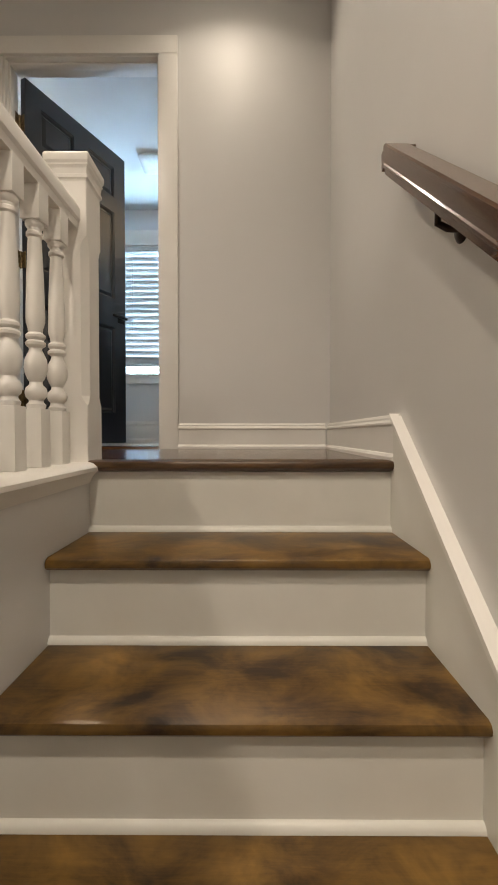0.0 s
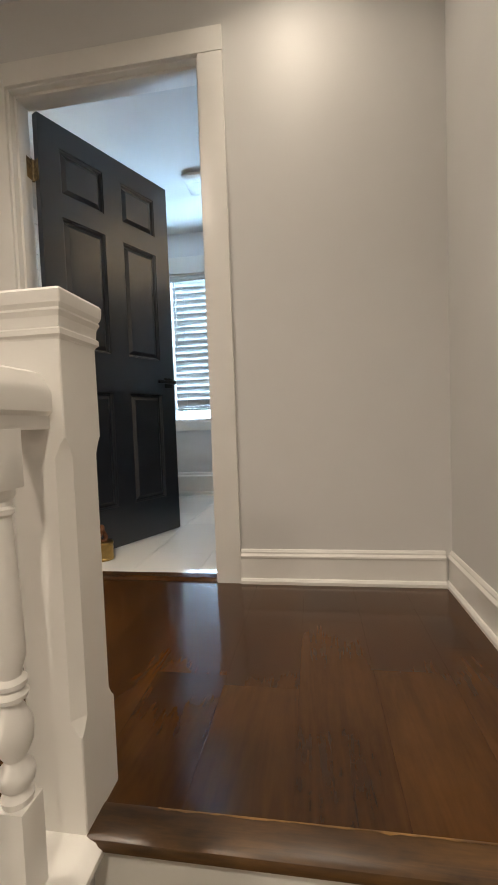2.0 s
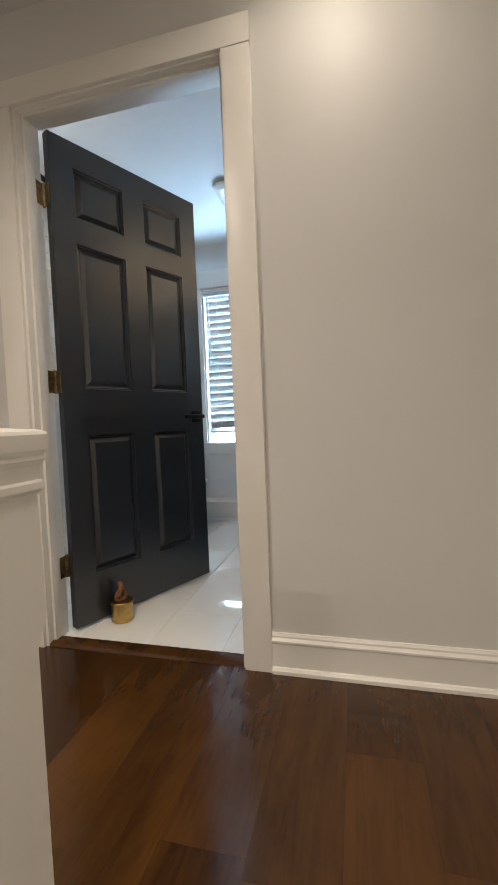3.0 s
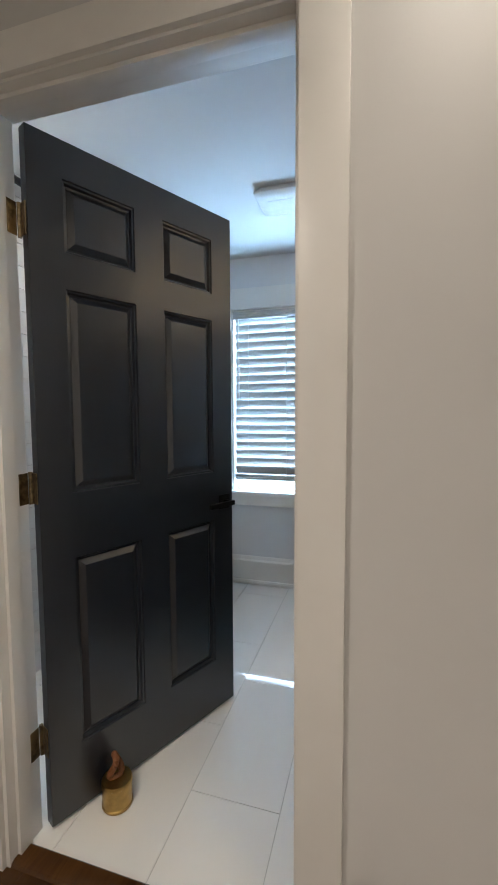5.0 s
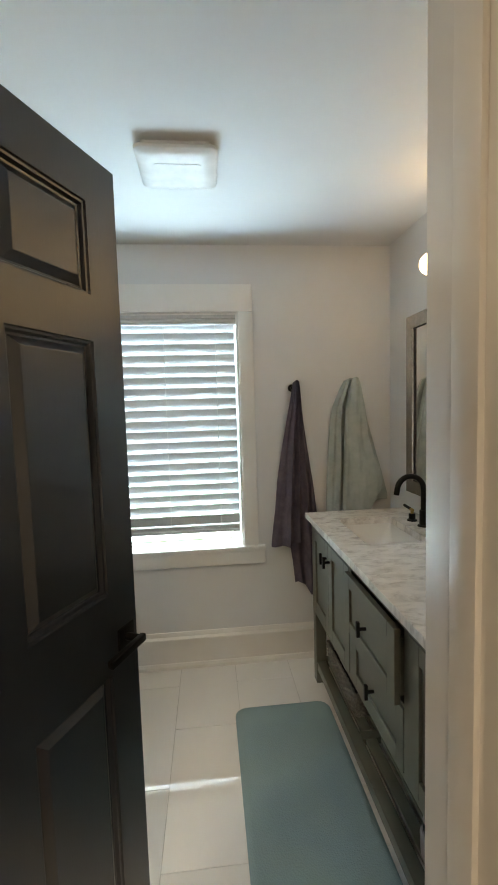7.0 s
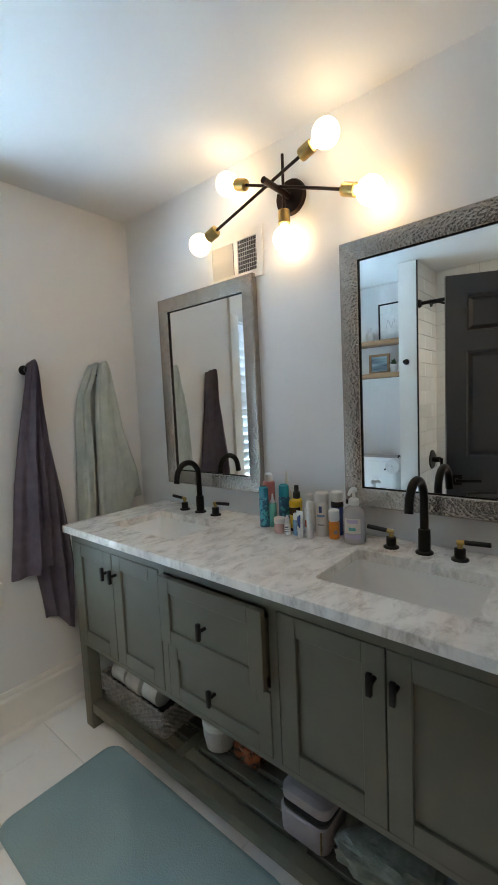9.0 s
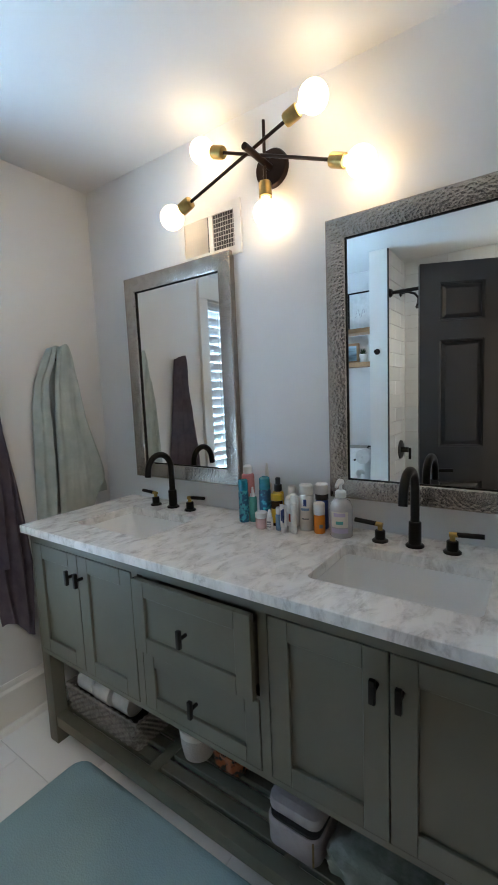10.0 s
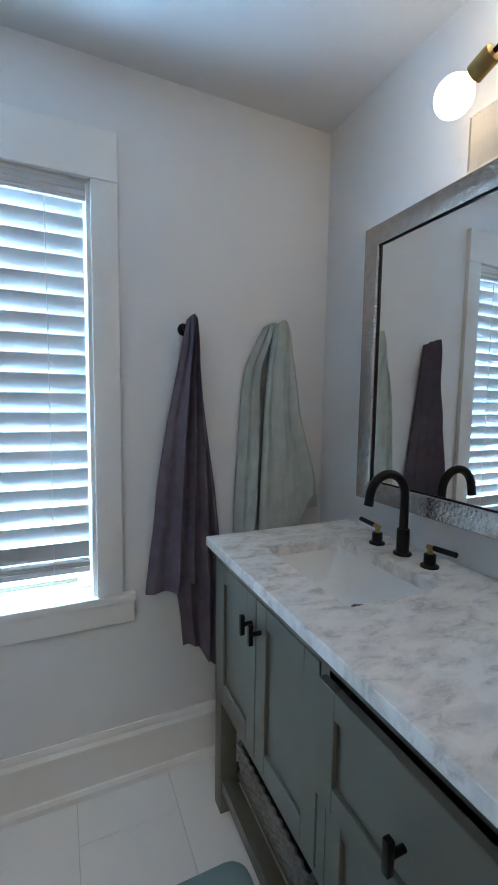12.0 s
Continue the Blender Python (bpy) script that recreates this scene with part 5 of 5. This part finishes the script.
for r in range(11):
    z = SZ + 0.006 + r * 0.0103
    pts = []
    for i in range(97):
        s = i / 24
        px, py = basket_point(s if s < 4 else 3.9999, z - SZ)
        w = 0.0032 * (1 if (i + r) % 2 else -1)
        k = int(s) % 4
        nx, ny = ((-1, 0), (0, 1), (1, 0), (0, -1))[k]
        pts.append((px + nx * w, py + ny * w, z))
    part("weave", tube(bmesh.new(), pts, 0.0056 if r < 10 else 0.008, 6), WICKER, bk)
# the shade within the basket is a solid near-black block
part("inside", box(BXa + 0.008, BXb - 0.008, B0 + 0.008, B1 - 0.008, SZ + 0.001, SZ + 0.07), DARK, bk, "near-black block coloured as the shade in the basket", 0)
for cy, cx in ((4.32, 0.20), (4.21, 0.195), (4.10, 0.20)):
    rl = thing("paper_roll", (cx, cy, SZ + 0.07), "white paper roll lying in the basket", "paper roll", "rolls in the basket")
    bm = lathe(bmesh.new(), [(0.018, -0.045), (0.043, -0.045), (0.045, -0.042), (0.045, 0.042), (0.043, 0.045), (0.018, 0.045)], 24, Matrix.Translation((cx + 0.01, cy, SZ + 0.113)) @ Matrix.Rotation(math.pi / 2, 4, "X"))
    part("roll", bm, PAPER, rl)
bw = thing("woven_pot", (0.27, 3.80, SZ), "small pale grey woven pot with white rim", "pot")
part("pot", lathe(bmesh.new(), [(0.040, 0.001), (0.052, 0.004), (0.060, 0.05), (0.062, 0.085), (0.056, 0.087), (0.05, 0.06)], 28, Matrix.Translation((0.265, 3.80, SZ))), cell_bump(mat("pot_weave", (0.50, 0.49, 0.48), 0.8), 140, 0.6), bw)
part("rim", lathe(bmesh.new(), [(0.058, 0.085), (0.063, 0.086), (0.064, 0.112), (0.060, 0.114), (0.057, 0.100)], 28, Matrix.Translation((0.265, 3.80, SZ))), PLASTIC_WHITE, bw, "white rim")
bb = thing("small_bag", (0.27, 3.66, SZ), "small crumpled bag with brown and black print", "bag")
BAGM = mat("bag_print", (0.30, 0.09, 0.03), 0.4, grain=4.0, scale=45, second=(0.02, 0.015, 0.012), detail=2)


def crumple(cx, cy, hx, hy, h, seed, amp):
    """A soft closed sack."""
    bm = bmesh.new()
    bmesh.ops.create_icosphere(bm, subdivisions=4, radius=1.0)
    for v in bm.verts:
        p = v.co.copy()
        q = Vector((math.copysign(abs(p.x) ** 0.6, p.x), math.copysign(abs(p.y) ** 0.6, p.y), math.copysign(abs(p.z) ** 0.7, p.z)))
        nn = noise.fractal(p * 2.3 + Vector((seed, seed * 2, 0)), 0.8, 2.0, 4) * amp
        v.co = Vector((cx + q.x * hx * (1 + nn), cy + q.y * hy * (1 + nn), SZ + max(0.001, (q.z * 0.5 + 0.5) * h * (1 + nn * 0.5))))
    return bm


part("sack", crumple(0.285, 3.655, 0.05, 0.055, 0.085, 3.1, 0.25), BAGM, bb, "", 50)
tb = thing("cosmetic_case", (0.21, 3.36, SZ), "grey fabric case standing open with dark zip", "case")
part("case_body", slab(bmesh.new(), [(0.070, 0.075, SZ + 0.001, 0.025), (0.074, 0.079, SZ + 0.006, 0.03), (0.076, 0.081, SZ + 0.075, 0.03), (0.072, 0.077, SZ + 0.080, 0.028)], 0.215, 3.360), GREYCLOTH, tb, "grey fabric body")
part("zip", slab(bmesh.new(), [(0.071, 0.076, SZ + 0.080, 0.028), (0.071, 0.076, SZ + 0.088, 0.028)], 0.218, 3.360), DARK, tb, "dark zip opening")
bm = slab(bmesh.new(), [(0.073, 0.078, 0.0, 0.028), (0.075, 0.080, 0.006, 0.03), (0.074, 0.079, 0.028, 0.03), (0.060, 0.066, 0.040, 0.03)], 0, 0)
for v in bm.verts:
    v.co = Matrix.Rotation(radians(6), 4, "Y") @ v.co + Vector((0.222, 3.360, SZ + 0.096))
part("lid", bm, GREYCLOTH, tb, "grey lid")
part("zip_pull", tube(bmesh.new(), [(0.140, 3.292, SZ + 0.082), (0.132, 3.288, SZ + 0.06), (0.130, 3.287, SZ + 0.03)], 0.003, 8), AGED_BRASS, tb, "metal zip pull")
nb = thing("mesh_bag", (0.24, 3.10, SZ), "grey-green translucent mesh bag slumped on the shelf", "bag")
part("sack", crumple(0.215, 3.13, 0.085, 0.13, 0.10, 7.7, 0.22), mat("mesh_cloth", (0.24, 0.26, 0.23), 0.7, grain=1.0, scale=30, second=(0.15, 0.17, 0.14), bump=0.8, bump_scale=90), nb, "", 50)
gb = thing("green_pouch", (0.34, 3.19, SZ), "bright green and black pouch", "pouch")
part("sack", crumple(0.36, 3.19, 0.05, 0.07, 0.13, 2.2, 0.2), mat("green_print", (0.02, 0.30, 0.11), 0.5, grain=3.0, scale=14, second=(0.012, 0.014, 0.012), detail=1), gb, "", 50)
pb = thing("storage_box", (0.40, 2.94, SZ), "pale blue plastic box on the shelf", "box")
part("box", box(0.28, 0.50, 2.86, 3.08, SZ + 0.0005, SZ + 0.15, b=0.012), plastic("box_blue", (0.20, 0.27, 0.40), 0.4), pb)
part("lid", box(0.275, 0.505, 2.855, 3.085, SZ + 0.151, SZ + 0.165, b=0.004), plastic("box_lid", (0.26, 0.33, 0.46), 0.4), pb, "pale blue lid")

# ---- shower and toilet side ----
WTILE = mat("wall_tile", (0.72, 0.73, 0.72), 0.12, grain=0.5, scale=7, second=(0.66, 0.67, 0.66), rand=0.04, bump=0.12, bump_scale=16)
tw1 = solid("tiling_partition", box(BL + 0.008, PX, PY0 + 0.003, PY0 + 0.008, 0, BC), GROUT, "white horizontal wall tiles in the shower", kind="structure", smooth=0)
tw2 = solid("tiling_back", box(BL, BL + 0.005, YB + 0.01, PY0 + 0.003, 0, BC), GROUT, "white wall tiles at the back of the shower", kind="structure", smooth=0)
TH, TL = 0.102, 0.305
for r in range(24):
    z0, z1 = r * TH + 0.001, min((r + 1) * TH - 0.001, BC)
    if z1 - z0 < 0.01:
        continue
    x = PX - 0.010 + (0.15 if r % 2 else 0.0)
    while x > BL + 0.008:
        a, b = max(x - TL + 0.001, BL + 0.008), min(x - 0.001, PX - 0.010)
        if b - a > 0.02:
            part("tile", box(a, b, PY0 - 0.003, PY0 + 0.0028, z0, z1, b=0.0012, seg=1), WTILE, tw1, smooth=0)
        x -= TL
    y = PY0 - 0.004 + (0.15 if r % 2 else 0.0)
    while y > YB + 0.02:
        a, b = max(y - TL + 0.001, YB + 0.02), min(y - 0.001, PY0 - 0.004)
        if b - a > 0.02:
            part("tile", box(BL + 0.0052, BL + 0.011, a, b, z0, z1, b=0.0012, seg=1), WTILE, tw2, smooth=0)
        y -= TL
part("edge_trim", box(PX - 0.009, PX + 0.002, PY0 - 0.005, PY0 + 0.0028, 0.001, BC - 0.001), BLACK_METAL, tw1, "black metal tile edge", 0)
rod = thing("shower_rod", (-1.235, 3.2, 2.045), "matt black shower curtain rod", "shower rod")
part("bar", cyl(bmesh.new(), (-1.235, YB + 0.006, 2.045), (-1.235, PY0 - 0.004, 2.045), 0.0125), BLACK_METAL, rod)
for yy, d in ((PY0 - 0.004, -1), (YB + 0.005, 1)):
    part("flange", cyl(bmesh.new(), (-1.235, yy, 2.045), (-1.235, yy + d * 0.018, 2.045), 0.032, 0.022, 24), BLACK_METAL, rod)
sh = thing("wall_shower", (-1.50, PY0, 2.07), "matt black shower head on a curved arm", "shower")
part("arm", tube(bmesh.new(), [(-1.50, PY0 - 0.004, 2.09), (-1.50, PY0 - 0.06, 2.09), (-1.50, PY0 - 0.11, 2.07), (-1.50, PY0 - 0.14, 2.03)], 0.009), BLACK_METAL, sh)
part("escutcheon", cyl(bmesh.new(), (-1.50, PY0 - 0.004, 2.09), (-1.50, PY0 - 0.014, 2.09), 0.03, 0.024, 24), BLACK_METAL, sh)
part("head", lathe(bmesh.new(), [(0.052, 0.0), (0.052, 0.010), (0.030, 0.030), (0.012, 0.055)], 24, Matrix.Translation((-1.50, PY0 - 0.165, 1.985)) @ Matrix.Rotation(radians(-30), 4, "X")), BLACK_METAL, sh)
vl = thing("shower_valve", (-1.50, PY0, 0.89), "matt black shower valve with lever", "shower valve")
part("plate", cyl(bmesh.new(), (-1.50, PY0 - 0.004, 0.89), (-1.50, PY0 - 0.012, 0.89), 0.075, 0.072, 32), BLACK_METAL, vl)
part("lever", bx(cyl(bmesh.new(), (-1.50, PY0 - 0.012, 0.89), (-1.50, PY0 - 0.065, 0.89), 0.022), -1.508, -1.492, PY0 - 0.085, PY0 - 0.066, 0.815, 0.905, b=0.004), BLACK_METAL, vl)
hook(PX, 1.64, 3.835, (1, 0, 0))

to = thing("toilet", (-1.35, 4.24, 0), "white porcelain toilet against the wall", "toilet")
part("tank", slab(bmesh.new(), [(0.085, 0.195, 0.40, 0.03), (0.092, 0.205, 0.46, 0.035), (0.097, 0.215, 0.86, 0.035)], BL + 0.12, 4.24), PORCELAIN, to)
part("tank_lid", slab(bmesh.new(), [(0.102, 0.222, 0.861, 0.035), (0.106, 0.226, 0.868, 0.04), (0.106, 0.226, 0.888, 0.04), (0.098, 0.218, 0.896, 0.035)], BL + 0.12, 4.24), PORCELAIN, to)
part("flush_lever", cyl(bmesh.new(), (BL + 0.20, 4.10, 0.80), (BL + 0.24, 4.10, 0.80), 0.008, n=10), BLACK_METAL, to)
bm = bmesh.new()
rings = []
for z, ax, ay, cx in ((0.0, 0.18, 0.11, -1.26), (0.10, 0.17, 0.10, -1.26), (0.28, 0.21, 0.15, -1.22), (0.38, 0.245, 0.185, -1.20), (0.40, 0.245, 0.185, -1.20)):
    rings.append([bm.verts.new((cx + ax * math.cos(a), 4.24 + ay * math.sin(a), z)) for a in [2 * math.pi * i / 28 for i in range(28)]])
for a, b in zip(rings, rings[1:]):
    for i in range(28):
        bm.faces.new((a[i], a[(i + 1) % 28], b[(i + 1) % 28], b[i]))
bm.faces.new(rings[0][::-1])
bm.faces.new(rings[-1])
part("bowl", bm, PORCELAIN, to, "", 50)
bm = bmesh.new()
rings = [[bm.verts.new((-1.20 + (0.248 + o) * math.cos(a), 4.24 + (0.188 + o) * math.sin(a), z)) for a in [2 * math.pi * i / 28 for i in range(28)]] for o, z in ((-0.006, 0.401), (0.0, 0.405), (0.0, 0.425), (-0.02, 0.433))]
for a, b in zip(rings, rings[1:]):
    for i in range(28):
        bm.faces.new((a[i], a[(i + 1) % 28], b[(i + 1) % 28], b[i]))
bm.faces.new(rings[0][::-1])
bm.faces.new(rings[-1])
part("seat_lid", bm, PLASTIC_WHITE, to, "closed white seat lid", 50)
tp = thing("paper_holder", (-1.32, PY1, 0.86), "black paper holder with a white toilet roll", "paper holder")
part("holder_arm", tube(bmesh.new(), [(-1.32, PY1, 0.93), (-1.32, PY1 + 0.06, 0.93), (-1.32, PY1 + 0.07, 0.90), (-1.32, PY1 + 0.07, 0.86), (-1.21, PY1 + 0.07, 0.86)], 0.007), BLACK_METAL, tp)
part("toilet_roll", lathe(bmesh.new(), [(0.02, -0.05), (0.054, -0.05), (0.056, -0.047), (0.056, 0.047), (0.054, 0.05), (0.02, 0.05)], 28, Matrix.Translation((-1.26, PY1 + 0.07, 0.86)) @ Matrix.Rotation(math.pi / 2, 4, "Y")), PAPER, tp, "white toilet roll")
for z in (1.595, 1.865):
    sf = thing("wall_shelf", (BL, 4.20, z), "floating natural wood shelf over the toilet", "shelf", "shelves over the toilet")
    part("board", box(BL + 0.001, BL + 0.18, 3.95, 4.50, z - 0.035, z, b=0.003), SHELF_WOOD, sf)
pf = thing("picture_frame", (BL + 0.09, 4.12, 1.866), "black framed line drawing on the upper shelf", "picture")
part("frame", bx(bx(bx(box(BL + 0.06, BL + 0.075, 4.00, 4.012, 1.866, 2.17), BL + 0.06, BL + 0.075, 4.188, 4.20, 1.866, 2.17), BL + 0.06, BL + 0.075, 4.012, 4.188, 1.866, 1.878), BL + 0.06, BL + 0.075, 4.012, 4.188, 2.158, 2.17), BLACK_METAL, pf, "thin black frame", 0)
part("print", box(BL + 0.062, BL + 0.068, 4.012, 4.188, 1.878, 2.158), PAPER, pf, "white paper print", 0)
part("drawing", tube(bmesh.new(), [(BL + 0.0685, 4.06 + 0.08 * i / 12, 2.0 + 0.035 * math.sin(i * 0.9)) for i in range(13)], 0.0012, 6), GREY_INK, pf, "thin pencil line")
jr = thing("glass_bottle", (BL + 0.09, 4.27, 1.866), "small clear glass bottle on the shelf", "bottle")
part("bottle", lathe(bmesh.new(), [(0.03, 0), (0.035, 0.004), (0.035, 0.07), (0.012, 0.09), (0.012, 0.12)], 20, Matrix.Translation((BL + 0.09, 4.27, 1.8655))), PLASTIC_WHITE, jr)
ph = thing("picture_frame", (BL + 0.09, 4.20, 1.596), "small wooden framed seascape on the lower shelf", "picture")
part("frame", bx(bx(bx(box(BL + 0.06, BL + 0.078, 4.11, 4.13, 1.596, 1.76), BL + 0.06, BL + 0.078, 4.27, 4.29, 1.596, 1.76), BL + 0.06, BL + 0.078, 4.13, 4.27, 1.596, 1.616), BL + 0.06, BL + 0.078, 4.13, 4.27, 1.74, 1.76), SHELF_WOOD, ph, "wooden frame", 0)
part("picture", box(BL + 0.062, BL + 0.069, 4.13, 4.27, 1.616, 1.74), mat("seascape", (0.35, 0.50, 0.60), 0.5, grain=2.0, scale=8, second=(0.10, 0.16, 0.20), stretch=(1, 0.3, 3)), ph, "blue-grey picture", 0)
pp = thing("potted_plant", (BL + 0.11, 4.06, 1.596), "small green plant in a white pot", "plant")
part("pot", lathe(bmesh.new(), [(0.024, 0.0005), (0.026, 0.003), (0.034, 0.06), (0.034, 0.066), (0.028, 0.066), (0.026, 0.055)], 20, Matrix.Translation((BL + 0.11, 4.06, 1.5955))), PLASTIC_WHITE, pp)
bm = bmesh.new()
rl = random.Random(5)
for i in range(46):
    a, t, ln = rl.uniform(0, 6.28), rl.uniform(0.2, 1.1), rl.uniform(0.03, 0.06)
    d = Vector((math.cos(a) * math.sin(t), math.sin(a) * math.sin(t), math.cos(t)))
    s = d.cross(Vector((0, 0, 1))).normalized() * 0.009
    o = Vector((BL + 0.11, 4.06, 1.655))
    vs = [bm.verts.new(p) for p in (o, o + d * ln * 0.5 + s, o + d * ln, o + d * ln * 0.5 - s)]
    bm.faces.new(vs)
part("leaves", bm, mat("leaf", (0.035, 0.09, 0.03), 0.5, grain=0.6, scale=40), pp, "small dark green leaves")

# ---- floors: planks and tiles ----
sub = solid("floor_hall", box(LX, -0.33, BACK, YB - 0.04, -0.1, -0.004), FLOOR_WOOD, "dark brown oak plank floor", kind="structure", smooth=0)
sub2 = solid("floor_landing", box(-0.33, HX, 1.56, YB - 0.04, -0.1, -0.004), FLOOR_WOOD, "dark brown oak plank floor of the landing", kind="structure", smooth=0)
rng = random.Random(4)
PW = 0.185
x = -0.06 - PW * 10
while x < HX:
    x0, x1 = max(x, LX), min(x + PW, HX)
    y = (NOSE + 0.066) if x0 > -0.33 else 0.0
    if x0 < -0.33 < x1:
        x1 = -0.33
    first = True
    while y < 2.590:
        ln = rng.uniform(0.3, 0.75) if first else rng.uniform(0.6, 1.3)
        first = False
        ye = min(y + ln, 2.590)
        if ye > 2.45:
            ye = 2.590
        if x1 - x0 > 0.01:
            part("plank", box(x0 + 0.0002, x1 - 0.0002, y + 0.0002, ye - 0.0002, -0.012, 0.0), FLOOR_WOOD, sub if x1 <= -0.33 else sub2, smooth=0)
        y = ye
    x = -0.33 if x1 == -0.33 and x < -0.33 - 0.001 and x + PW > -0.33 + 0.001 else x + PW
    if x == -0.33:
        x0, x1 = -0.33, -0.06 - PW
        part("plank", box(x0 + 0.0002, x1 - 0.0002, NOSE + 0.066, 2.590, -0.012, 0.0), FLOOR_WOOD, sub2, smooth=0)
        x = x1
fb = solid("floor_bath", box(BL, BX, 2.651, YW, -0.1, -0.003), GROUT, "white glossy floor tiles with thin grey joints", kind="structure", smooth=0)
TW, TLN = 0.305, 0.61
for i in range(-7, 4):
    x0, x1 = -0.035 + TW * (i - 1), -0.035 + TW * i
    off = 2.95 if i % 2 else 3.255
    for j in range(-2, 5):
        y0, y1 = off + TLN * (j - 1), off + TLN * j
        a0, a1, b0, b1 = max(x0, BL), min(x1, BX), max(y0, 2.652), min(y1, YW)
        if a1 - a0 > 0.01 and b1 - b0 > 0.01:
            part("tile", box(a0 + 0.001, a1 - 0.001, b0 + 0.001, b1 - 0.001, -0.010, 0.0, b=0.0008, seg=1), TILE, fb, smooth=0)
